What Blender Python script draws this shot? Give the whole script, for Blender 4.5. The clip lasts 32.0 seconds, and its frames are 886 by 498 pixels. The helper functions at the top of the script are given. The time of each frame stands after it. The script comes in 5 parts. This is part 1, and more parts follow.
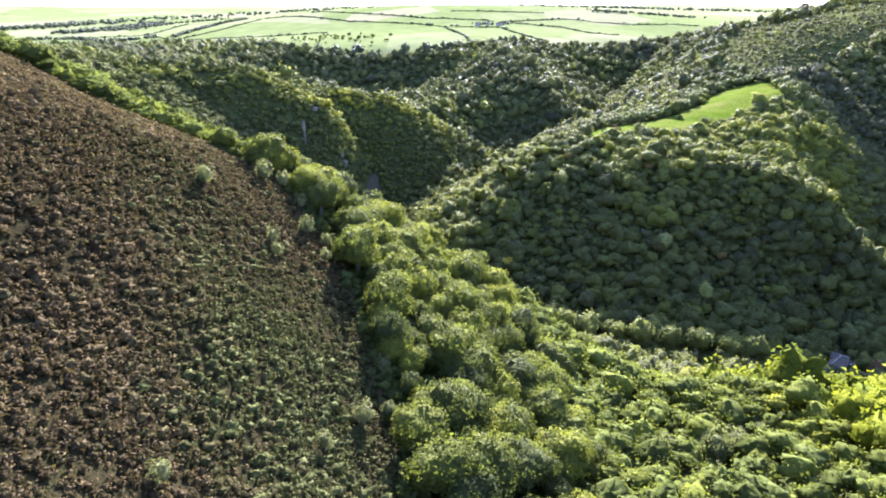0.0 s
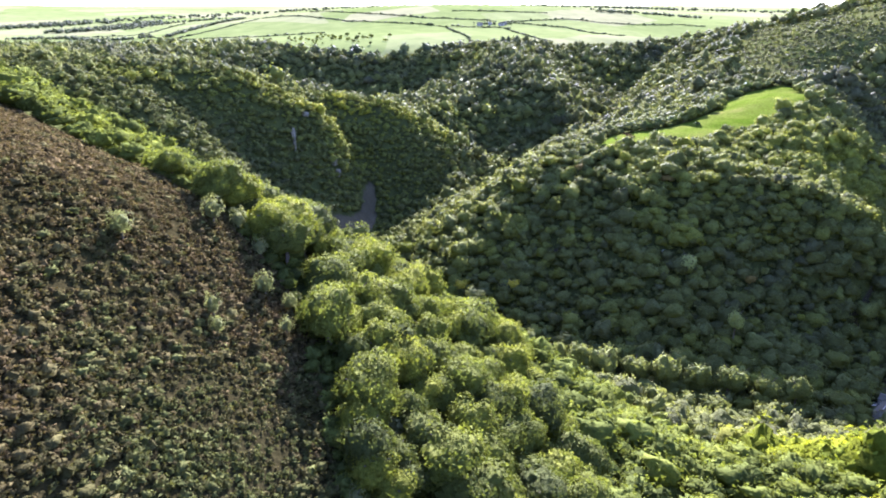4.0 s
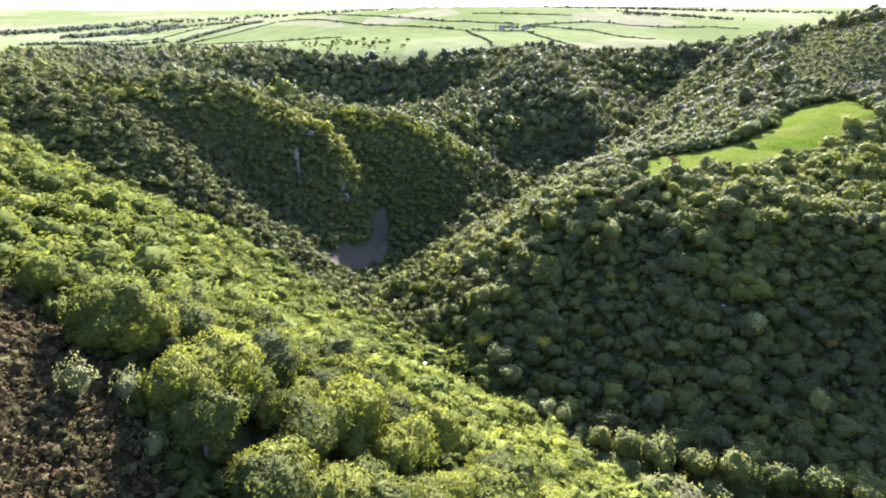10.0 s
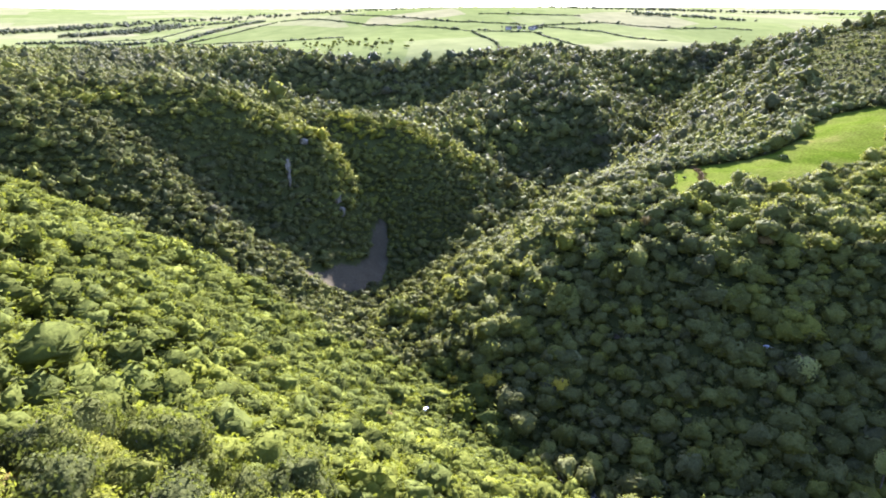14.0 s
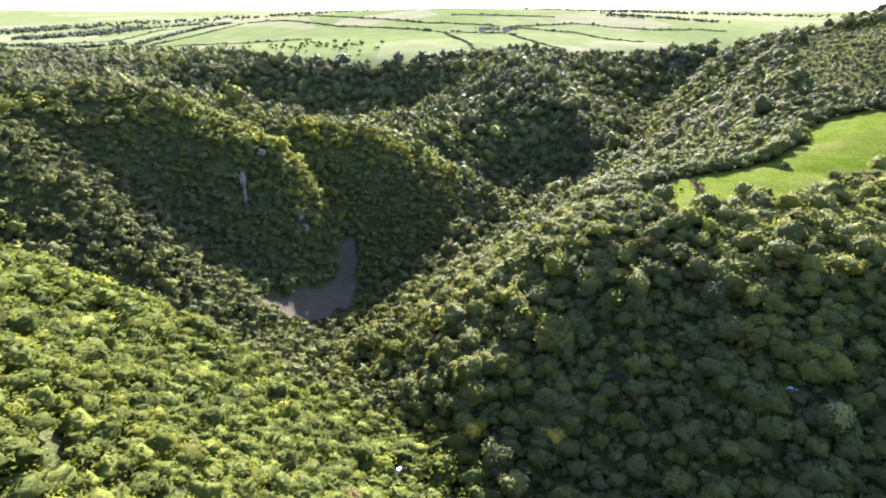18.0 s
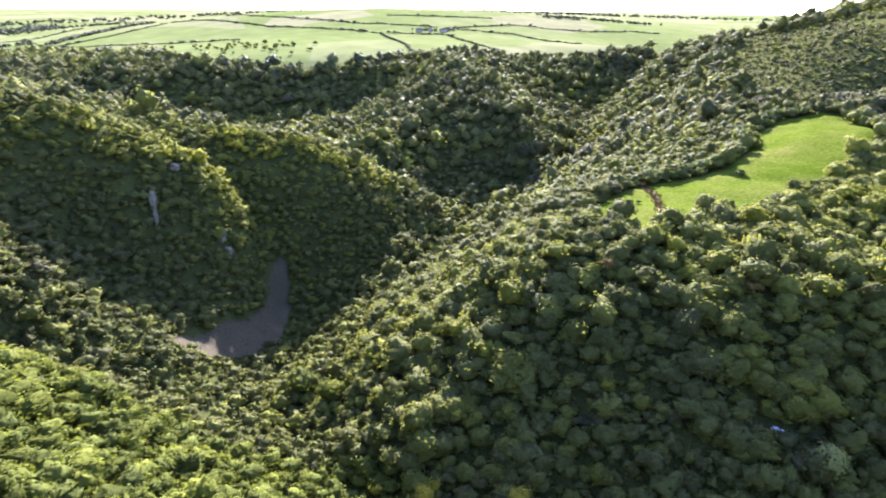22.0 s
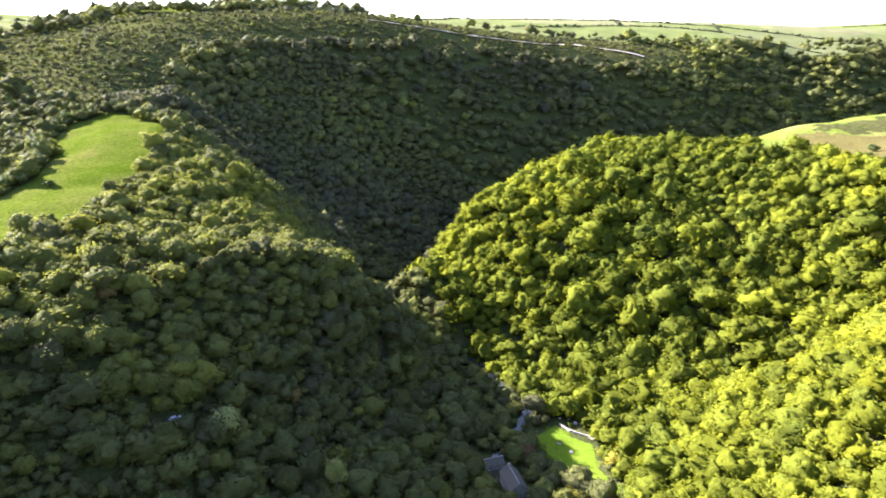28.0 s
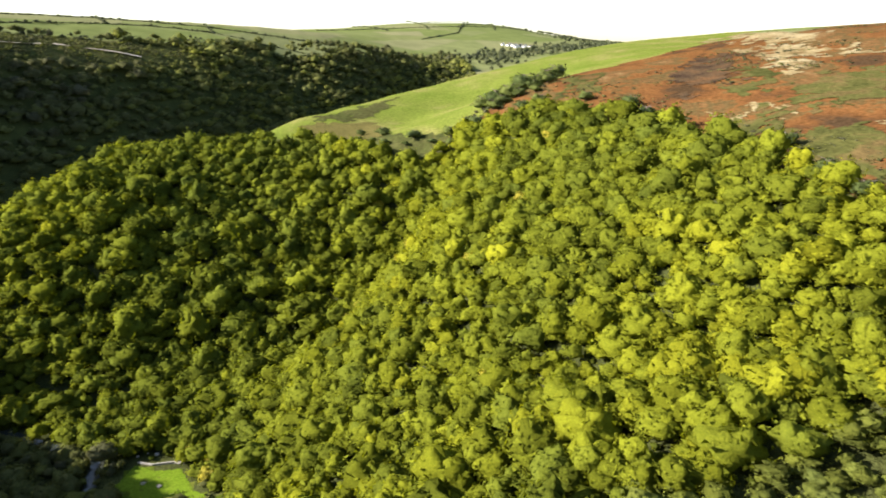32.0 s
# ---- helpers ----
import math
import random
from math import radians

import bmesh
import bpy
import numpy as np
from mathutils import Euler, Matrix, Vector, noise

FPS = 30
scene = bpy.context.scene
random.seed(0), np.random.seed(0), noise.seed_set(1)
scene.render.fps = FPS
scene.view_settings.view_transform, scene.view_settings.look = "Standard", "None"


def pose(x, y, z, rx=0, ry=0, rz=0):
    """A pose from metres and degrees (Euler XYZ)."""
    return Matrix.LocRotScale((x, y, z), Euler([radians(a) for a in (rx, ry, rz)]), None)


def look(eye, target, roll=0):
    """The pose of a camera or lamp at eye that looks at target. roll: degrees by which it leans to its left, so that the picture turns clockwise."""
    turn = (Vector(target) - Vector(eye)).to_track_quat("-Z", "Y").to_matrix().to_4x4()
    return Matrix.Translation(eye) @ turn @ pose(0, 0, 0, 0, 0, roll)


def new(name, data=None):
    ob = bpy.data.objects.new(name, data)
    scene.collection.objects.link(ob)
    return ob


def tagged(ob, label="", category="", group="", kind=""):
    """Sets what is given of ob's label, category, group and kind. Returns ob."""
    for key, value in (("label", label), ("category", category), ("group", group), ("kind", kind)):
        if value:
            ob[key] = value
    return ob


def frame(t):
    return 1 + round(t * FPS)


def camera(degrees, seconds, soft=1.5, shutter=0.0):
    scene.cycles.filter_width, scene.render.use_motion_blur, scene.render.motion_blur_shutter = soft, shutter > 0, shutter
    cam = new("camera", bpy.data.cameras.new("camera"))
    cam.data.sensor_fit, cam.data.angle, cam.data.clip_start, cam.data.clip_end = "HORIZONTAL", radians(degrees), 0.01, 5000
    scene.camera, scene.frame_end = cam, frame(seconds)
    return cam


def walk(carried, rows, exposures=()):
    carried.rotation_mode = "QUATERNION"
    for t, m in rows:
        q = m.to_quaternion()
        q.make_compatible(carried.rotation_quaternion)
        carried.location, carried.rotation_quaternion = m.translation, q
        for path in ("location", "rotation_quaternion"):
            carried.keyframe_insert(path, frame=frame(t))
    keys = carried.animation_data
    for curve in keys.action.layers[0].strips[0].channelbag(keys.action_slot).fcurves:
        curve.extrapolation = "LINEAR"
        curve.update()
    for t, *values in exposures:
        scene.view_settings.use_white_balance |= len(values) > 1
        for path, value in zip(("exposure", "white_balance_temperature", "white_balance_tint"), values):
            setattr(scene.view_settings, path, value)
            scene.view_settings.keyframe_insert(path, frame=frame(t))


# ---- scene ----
cam = camera(70.9, 32.0, soft=1.8, shutter=0.3)
PATH = [
    (0.0, (0.00, 0.02, 150.02), (-0.62, 95.10, 119.06), -0.08),
    (0.5, (0.06, 4.85, 150.22), (-0.57, 99.94, 119.26), -0.07),
    (1.0, (0.11, 9.68, 150.39), (-0.57, 104.76, 119.44), -0.07),
    (1.5, (0.12, 14.50, 150.54), (-0.58, 109.58, 119.59), -0.07),
    (2.0, (0.11, 19.34, 150.65), (-0.56, 114.43, 119.71), -0.06),
    (2.5, (0.10, 24.25, 150.71), (-0.62, 119.34, 119.78), -0.04),
    (3.0, (0.12, 29.26, 150.74), (-0.56, 124.35, 119.80), -0.01),
    (3.5, (0.17, 34.34, 150.74), (-0.53, 129.43, 119.79), 0.02),
    (5.5, (0.21, 54.49, 150.71), (-0.48, 149.62, 119.88), 0.00),
    (6.0, (0.33, 59.50, 150.79), (-0.36, 154.62, 119.96), -0.02),
    (6.5, (0.47, 64.47, 150.93), (-0.26, 159.60, 120.10), -0.05),
    (7.0, (0.62, 69.43, 151.21), (-0.17, 164.55, 120.35), -0.06),
    (7.5, (0.73, 74.38, 151.75), (-0.37, 169.49, 120.87), -0.06),
    (8.0, (0.80, 79.36, 152.67), (-1.37, 174.45, 121.77), -0.08),
    (8.5, (0.78, 84.37, 153.98), (-2.42, 179.43, 123.08), -0.13),
    (9.0, (0.64, 89.35, 155.51), (-3.08, 184.39, 124.62), -0.18),
    (9.5, (0.37, 94.23, 156.98), (-3.38, 189.28, 126.13), -0.20),
    (10.0, (0.06, 99.03, 158.14), (-3.73, 194.10, 127.35), -0.18),
    (10.5, (-0.25, 103.79, 158.87), (-4.13, 198.88, 128.14), -0.14),
    (11.0, (-0.54, 108.57, 159.26), (-4.46, 203.66, 128.57), -0.07),
    (11.5, (-0.78, 113.40, 159.46), (-4.76, 208.50, 128.80), -0.02),
    (12.0, (-0.96, 118.32, 159.57), (-5.01, 213.42, 128.93), 0.04),
    (12.5, (-1.09, 123.31, 159.60), (-5.19, 218.41, 128.93), 0.08),
    (13.0, (-1.21, 128.33, 159.50), (-5.42, 223.41, 128.80), 0.09),
    (13.5, (-1.39, 133.37, 159.27), (-5.70, 228.44, 128.56), 0.07),
    (14.0, (-1.62, 138.44, 158.98), (-5.99, 233.51, 128.27), 0.03),
    (14.5, (-1.87, 143.52, 158.67), (-6.32, 238.59, 127.99), -0.03),
    (16.5, (-2.39, 164.20, 158.01), (-6.56, 259.35, 127.55), -0.06),
    (17.0, (-2.48, 169.38, 157.87), (-5.77, 264.58, 127.44), -0.08),
    (17.5, (-2.56, 174.58, 157.74), (-4.22, 269.83, 127.34), -0.08),
    (18.0, (-2.63, 179.79, 157.62), (-3.08, 275.06, 127.25), -0.07),
    (18.5, (-2.69, 185.01, 157.53), (-3.00, 280.29, 127.17), -0.05),
    (19.0, (-2.74, 190.22, 157.47), (-1.96, 285.51, 127.16), -0.03),
    (19.5, (-2.74, 195.39, 157.46), (-1.10, 290.69, 127.20), 0.00),
    (20.0, (-2.66, 200.44, 157.50), (-1.02, 295.76, 127.29), 0.04),
    (20.5, (-2.53, 205.25, 157.61), (-0.90, 300.57, 127.41), 0.08),
    (21.0, (-2.37, 209.60, 157.75), (-0.74, 304.92, 127.56), 0.11),
    (21.5, (-2.21, 213.19, 157.88), (0.03, 308.50, 127.69), 0.11),
    (22.0, (-2.03, 215.80, 157.96), (6.77, 310.73, 127.77), 0.05),
    (22.5, (-1.85, 217.40, 158.01), (15.68, 311.11, 127.80), -0.05),
    (23.0, (-1.71, 218.18, 158.03), (23.99, 309.97, 127.80), -0.13),
    (23.5, (-1.64, 218.44, 158.04), (31.58, 307.79, 127.80), -0.15),
    (24.0, (-1.64, 218.51, 158.03), (38.69, 304.88, 127.80), -0.12),
    (24.5, (-1.66, 218.54, 158.02), (45.55, 301.35, 127.80), -0.07),
    (25.0, (-1.70, 218.56, 158.00), (52.29, 297.13, 127.80), -0.04),
    (25.5, (-1.73, 218.59, 157.99), (58.74, 292.29, 127.81), -0.03),
    (27.5, (-1.82, 218.66, 157.92), (79.95, 267.70, 127.79), -0.23),
    (28.0, (-1.83, 218.66, 157.91), (83.81, 260.60, 127.80), -0.25),
    (28.5, (-1.84, 218.66, 157.91), (87.09, 253.08, 127.78), -0.26),
    (29.0, (-1.84, 218.67, 157.91), (89.73, 245.18, 127.73), -0.26),
    (29.5, (-1.85, 218.67, 157.90), (91.67, 237.11, 127.68), -0.25),
    (30.0, (-1.85, 218.67, 157.90), (92.91, 228.91, 127.65), -0.24),
    (30.5, (-1.86, 218.67, 157.90), (93.44, 220.16, 127.63), -0.22),
    (31.0, (-1.86, 218.67, 157.90), (93.13, 210.91, 127.61), -0.20),
    (31.5, (-1.86, 218.67, 157.90), (91.90, 201.62, 127.59), -0.18),
    (32.0, (-1.86, 218.67, 157.90), (89.75, 192.45, 127.57), -0.16),
]
walk(cam, [(t, look(eye, target, roll)) for t, eye, target, roll in PATH],
     exposures=[(0, 3.55, 5200, 36), (9, 3.35, 5350, 35), (17, 3.3, 5500, 34), (22, 3.35, 5500, 35), (25.5, 3.7, 5500, 38), (28, 3.25, 5900, 28), (30, 2.8, 6300, 22), (31, 2.45, 6400, 19), (32, 2.0, 6500, 15)])

# ---------------------------------------------------------------- light
SUN_AZ, SUN_EL = 7.0, 29.0          # degrees clockwise from +y, degrees above the horizon
world = bpy.data.worlds.new("sky")
scene.world = world
world.use_nodes = True
wn = world.node_tree.nodes
sky = wn.new("ShaderNodeTexSky")
sky.sky_type = "NISHITA"
sky.sun_disc = False
sky.sun_elevation = radians(SUN_EL)
sky.sun_rotation = radians(SUN_AZ)
sky.air_density, sky.dust_density, sky.ozone_density = 1.0, 0.9, 0.9
world.node_tree.links.new(sky.outputs[0], wn["Background"].inputs[0])
wn["Background"].inputs[1].default_value = 0.08
sun = new("sun", bpy.data.lights.new("sun", "SUN"))
sun.data.energy, sun.data.angle, sun.data.color = 5.0, radians(0.6), (1.0, 0.95, 0.86)
a, e = radians(SUN_AZ), radians(SUN_EL)
toward = Vector((math.sin(a) * math.cos(e), math.cos(a) * math.cos(e), math.sin(e)))
sun.matrix_world = look(toward * 1000, (0, 0, 0))


# ---------------------------------------------------------------- materials
def material(name):
    m = bpy.data.materials.new(name)
    m.use_nodes = True
    n = m.node_tree.nodes
    return m, n, m.node_tree.links, n["Principled BSDF"]


def ramp(n, stops):
    r = n.new("ShaderNodeValToRGB")
    el = r.color_ramp.elements
    el[0].position, el[0].color = stops[0][0], (*stops[0][1], 1)
    el[1].position, el[1].color = stops[-1][0], (*stops[-1][1], 1)
    for p, c in stops[1:-1]:
        el.new(p).color = (*c, 1)
    return r


def noise_at(n, l, scale, detail=4.0, rough=0.6):
    g = n.new("ShaderNodeNewGeometry")
    t = n.new("ShaderNodeTexNoise")
    t.inputs["Scale"].default_value, t.inputs["Detail"].default_value, t.inputs["Roughness"].default_value = scale, detail, rough
    l.new(g.outputs["Position"], t.inputs["Vector"])
    return t


def mix(n, l, kind, fac, a, b):
    m = n.new("ShaderNodeMix")
    m.data_type, m.blend_type = "RGBA", kind
    for s, v in ((0, fac), (6, a), (7, b)):
        if isinstance(v, (int, float)):
            m.inputs[s].default_value = v
        elif isinstance(v, tuple):
            m.inputs[s].default_value = (*v, 1)
        else:
            l.new(v, m.inputs[s])
    return m.outputs[2]


def ground_material(name, stops, scale, fine, bump=0.3, rough=0.95, dist=0.2):
    """Soil, turf or litter: two scales of colour, fine relief."""
    m, n, l, b = material(name)
    big, small = noise_at(n, l, scale, 5), noise_at(n, l, fine, 3)
    r = ramp(n, stops)
    l.new(big.outputs[0], r.inputs[0])
    s = ramp(n, [(0.25, (0.55, 0.55, 0.55)), (0.75, (1.25, 1.25, 1.25))])
    l.new(small.outputs[0], s.inputs[0])
    l.new(mix(n, l, "MULTIPLY", 1.0, r.outputs[0], s.outputs[0]), b.inputs["Base Color"])
    b.inputs["Roughness"].default_value = rough
    b.inputs["Specular IOR Level"].default_value = 0.0
    bp = n.new("ShaderNodeBump")
    bp.inputs["Strength"].default_value, bp.inputs["Distance"].default_value = bump, dist
    l.new(small.outputs[0], bp.inputs["Height"])
    l.new(bp.outputs[0], b.inputs["Normal"])
    return m


def foliage_material(name, stops, glow=0.45, spec=0.35, tint=True, vary=0.35, clump=1.3, through_tint=(1.05, 1.06, 0.62)):
    """Leaves: colour by the plant's own tint, change from spray to spray and within a crown, leafy relief, waxy gloss, light let through."""
    m, n, l, b = material(name)
    g = n.new("ShaderNodeNewGeometry")
    r = ramp(n, stops)
    if tint:
        at = n.new("ShaderNodeAttribute")
        at.attribute_name = "tint"
        l.new(at.outputs["Fac"], r.inputs[0])
    else:
        oi = n.new("ShaderNodeObjectInfo")
        l.new(oi.outputs["Random"], r.inputs[0])
    v = ramp(n, [(0.0, (1 - vary,) * 3), (1.0, (1 + 0.8 * vary,) * 3)])
    l.new(g.outputs["Random Per Island"], v.inputs[0])
    leafy = noise_at(n, l, clump, 5, 0.72)
    k = ramp(n, [(0.32, (0.66, 0.68, 0.70)), (0.68, (1.25, 1.22, 1.15))])
    l.new(leafy.outputs[0], k.inputs[0])
    col = mix(n, l, "MULTIPLY", 1.0, mix(n, l, "MULTIPLY", 1.0, r.outputs[0], v.outputs[0]), k.outputs[0])
    l.new(col, b.inputs["Base Color"])
    b.inputs["Roughness"].default_value = 0.65
    b.inputs["Specular IOR Level"].default_value = spec
    bp = n.new("ShaderNodeBump")
    bp.inputs["Strength"].default_value, bp.inputs["Distance"].default_value = 0.9, 1.0 / clump
    l.new(leafy.outputs[0], bp.inputs["Height"])
    l.new(bp.outputs[0], b.inputs["Normal"])
    tr = n.new("ShaderNodeBsdfTranslucent")
    l.new(mix(n, l, "MULTIPLY", 1.0, col, through_tint), tr.inputs[0])
    ms = n.new("ShaderNodeMixShader")
    ms.inputs[0].default_value = glow
    l.new(b.outputs[0], ms.inputs[1])
    l.new(tr.outputs[0], ms.inputs[2])
    l.new(ms.outputs[0], n["Material Output"].inputs[0])
    return m


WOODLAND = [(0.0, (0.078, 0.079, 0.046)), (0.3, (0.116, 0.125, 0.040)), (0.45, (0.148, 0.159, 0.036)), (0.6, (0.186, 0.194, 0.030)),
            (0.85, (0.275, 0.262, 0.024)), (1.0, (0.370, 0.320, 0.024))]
mat_leaf = foliage_material("leaves", WOODLAND, 0.40, 0.015, vary=0.26)
# Turning leaves with blue taken out, so the colour carries the warm sunlight.
mat_leaf_sunny = foliage_material("sunlit_turning_leaves", [(0.0, (0.056, 0.076, 0.014)), (0.3, (0.101, 0.120, 0.014)), (0.5, (0.151, 0.168, 0.013)), (0.75, (0.237, 0.234, 0.013)), (1.0, (0.360, 0.320, 0.015))], 0.34, 0.0, through_tint=(1.28, 1.26, 0.34))
mat_leaf_hill = foliage_material("hillside_leaves", [(0.0, (0.060, 0.072, 0.022)), (0.3, (0.096, 0.113, 0.026)), (0.6, (0.150, 0.166, 0.026)), (1.0, (0.260, 0.235, 0.030))], 0.36, 0.0, through_tint=(1.18, 1.20, 0.42))
mat_leaf_own = foliage_material("leaves_single", [(0.0, (0.068, 0.078, 0.026)), (0.5, (0.106, 0.118, 0.026)), (1.0, (0.160, 0.168, 0.026))], 0.36, 0.01, tint=False, through_tint=(1.08, 1.16, 0.46))
mat_leaf_dark = foliage_material("hedge_leaves", [(0.0, (0.050, 0.060, 0.034)), (1.0, (0.088, 0.100, 0.044))], 0.3, 0.04)
mat_bush = foliage_material("pale_bush_leaves", [(0.0, (0.118, 0.128, 0.050)), (1.0, (0.168, 0.176, 0.074))], 0.4, 0.03, tint=False)
mat_thorn = foliage_material("thorn_leaves", [(0.0, (0.060, 0.085, 0.028)), (1.0, (0.115, 0.140, 0.034))], 0.38, 0.06, tint=False)
mat_copper = foliage_material("copper_leaves", [(0.0, (0.135, 0.082, 0.042)), (1.0, (0.165, 0.100, 0.048))], 0.3, 0.1, tint=False)
mat_heath_tuft = foliage_material("heath_tufts", [(0.0, (0.058, 0.044, 0.020)), (0.35, (0.080, 0.060, 0.027)), (0.6, (0.070, 0.060, 0.024)),
                                                 (0.8, (0.064, 0.060, 0.022)), (1.0, (0.070, 0.075, 0.024))], 0.25, 0.0, vary=0.5, clump=2.2)
mat_wood_floor = ground_material("woodland_floor", [(0.3, (0.032, 0.038, 0.013)), (0.7, (0.058, 0.064, 0.019))], 0.08, 0.9, 0.9, dist=0.9)
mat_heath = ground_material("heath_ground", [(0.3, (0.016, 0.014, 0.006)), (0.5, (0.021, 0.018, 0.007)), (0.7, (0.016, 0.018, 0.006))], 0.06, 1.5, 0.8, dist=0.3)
mat_field = ground_material("hill_pasture", [(0.3, (0.080, 0.108, 0.016)), (0.5, (0.102, 0.124, 0.022)), (0.7, (0.150, 0.140, 0.045))], 0.02, 0.5, 0.25)
mat_pasture = ground_material("pasture_turf", [(0.3, (0.042, 0.066, 0.005)), (0.45, (0.058, 0.078, 0.009)), (0.58, (0.070, 0.086, 0.013)), (0.7, (0.098, 0.098, 0.022))], 0.035, 0.6, 0.3)
mat_rough = ground_material("rough_grass", [(0.3, (0.070, 0.064, 0.020)), (0.7, (0.100, 0.086, 0.028))], 0.05, 0.8, 0.6)
mat_lawn = ground_material("mown_lawn", [(0.3, (0.070, 0.115, 0.008)), (0.7, (0.096, 0.140, 0.012))], 0.3, 1.5, 0.2)
mat_moor = ground_material("moor", [(0.36, (0.046, 0.028, 0.014)), (0.43, (0.092, 0.042, 0.015)), (0.50, (0.118, 0.054, 0.018)), (0.55, (0.072, 0.052, 0.020)), (0.60, (0.105, 0.056, 0.021)), (0.70, (0.150, 0.104, 0.046))], 0.022, 0.5, 0.9, dist=0.5)
mat_straw = ground_material("straw_grass", [(0.35, (0.110, 0.076, 0.032)), (0.48, (0.175, 0.136, 0.066)), (0.65, (0.235, 0.195, 0.108))], 0.06, 0.5, 0.6)
mat_olive = ground_material("bilberry_moor", [(0.35, (0.038, 0.040, 0.012)), (0.5, (0.062, 0.062, 0.018)), (0.66, (0.088, 0.062, 0.024))], 0.06, 0.5, 0.9, dist=0.5)
mat_ling = ground_material("heather_moor", [(0.35, (0.034, 0.022, 0.014)), (0.5, (0.054, 0.036, 0.020)), (0.66, (0.088, 0.048, 0.022))], 0.06, 0.5, 0.9, dist=0.5)
mat_scrub = ground_material("scrub_ground", [(0.3, (0.042, 0.054, 0.014)), (0.5, (0.058, 0.058, 0.020)), (0.7, (0.048, 0.060, 0.016))], 0.03, 0.3, 0.8, dist=0.6)
mat_scree = ground_material("scree_stones", [(0.3, (0.048, 0.042, 0.026)), (0.7, (0.066, 0.058, 0.036))], 0.08, 1.2, 0.6)
mat_rock = ground_material("rock_face", [(0.3, (0.15, 0.135, 0.10)), (0.55, (0.20, 0.18, 0.14)), (0.68, (0.06, 0.065, 0.03))], 0.25, 1.6, 0.9, dist=0.4)
mat_bark = ground_material("bark", [(0.3, (0.07, 0.055, 0.04)), (0.7, (0.15, 0.125, 0.10))], 1.5, 8.0, 0.6, dist=0.05)
mat_asphalt = ground_material("asphalt", [(0.3, (0.040, 0.034, 0.020)), (0.7, (0.054, 0.047, 0.029))], 0.3, 4.0, 0.2)
mat_gravel = ground_material("pale_gravel", [(0.3, (0.42, 0.36, 0.27)), (0.7, (0.55, 0.48, 0.38))], 0.2, 2.0, 0.3)
mat_bracken = ground_material("bracken_bank", [(0.3, (0.150, 0.108, 0.068)), (0.7, (0.22, 0.165, 0.108))], 0.5, 2.5, 0.8)
mat_slate = ground_material("slate_roof", [(0.3, (0.066, 0.058, 0.046)), (0.7, (0.105, 0.095, 0.076))], 0.8, 5.0, 0.3, 0.9)
mat_render = ground_material("white_render", [(0.3, (0.62, 0.61, 0.58)), (0.7, (0.78, 0.77, 0.74))], 0.4, 3.0, 0.1, 0.8)
mat_stone = ground_material("stone_wall", [(0.3, (0.20, 0.18, 0.16)), (0.7, (0.34, 0.31, 0.27))], 0.8, 4.0, 0.6)
mat_pale_stone = ground_material("pale_stone", [(0.3, (0.26, 0.24, 0.20)), (0.7, (0.42, 0.39, 0.34))], 0.9, 5.0, 0.6)
mat_timber = ground_material("weathered_timber", [(0.3, (0.26, 0.22, 0.17)), (0.7, (0.38, 0.33, 0.27))], 1.0, 9.0, 0.3)


def plain(name, colour, rough, metal=0.0):
    m, n, l, b = material(name)
    t = noise_at(n, l, 6.0, 3)
    r = ramp(n, [(0.3, tuple(0.9 * c for c in colour)), (0.7, colour)])
    l.new(t.outputs[0], r.inputs[0])
    l.new(r.outputs[0], b.inputs["Base Color"])
    b.inputs["Roughness"].default_value, b.inputs["Metallic"].default_value = rough, metal
    return m


mat_car = plain("white_car_paint", (0.52, 0.53, 0.54), 0.4)
mat_tyre = plain("tyre_rubber", (0.02, 0.02, 0.02), 0.8)
mat_steel = plain("wheel_alloy", (0.5, 0.5, 0.5), 0.3, 1.0)
mat_glass = plain("dark_window_glass", (0.02, 0.025, 0.03), 0.05)
mat_door = plain("painted_door", (0.10, 0.16, 0.14), 0.5)
mat_sheet = plain("white_sheet_roof", (0.80, 0.80, 0.79), 0.45)
mat_water = plain("river_water", (0.030, 0.034, 0.028), 0.22)


def far_field_material():
    """Enclosed pasture: each field its own green or stubble tone."""
    m, n, l, b = material("distant_fields")
    g = n.new("ShaderNodeNewGeometry")
    v = n.new("ShaderNodeTexVoronoi")
    v.inputs["Scale"].default_value = 0.0042
    l.new(g.outputs["Position"], v.inputs["Vector"])
    r = ramp(n, [(0.0, (0.086, 0.108, 0.032)), (0.35, (0.102, 0.120, 0.042)), (0.6, (0.118, 0.130, 0.054)), (0.8, (0.142, 0.138, 0.072)), (1.0, (0.092, 0.114, 0.034))])
    l.new(v.outputs["Color"], r.inputs[0])
    t = noise_at(n, l, 0.02, 6, 0.65)
    k = ramp(n, [(0.25, (0.75, 0.78, 0.72)), (0.75, (1.15, 1.12, 1.1))])
    l.new(t.outputs[0], k.inputs[0])
    l.new(mix(n, l, "MULTIPLY", 1.0, r.outputs[0], k.outputs[0]), b.inputs["Base Color"])
    b.inputs["Roughness"].default_value = 0.95
    b.inputs["Specular IOR Level"].default_value = 0.0
    return m


mat_far_field = far_field_material()

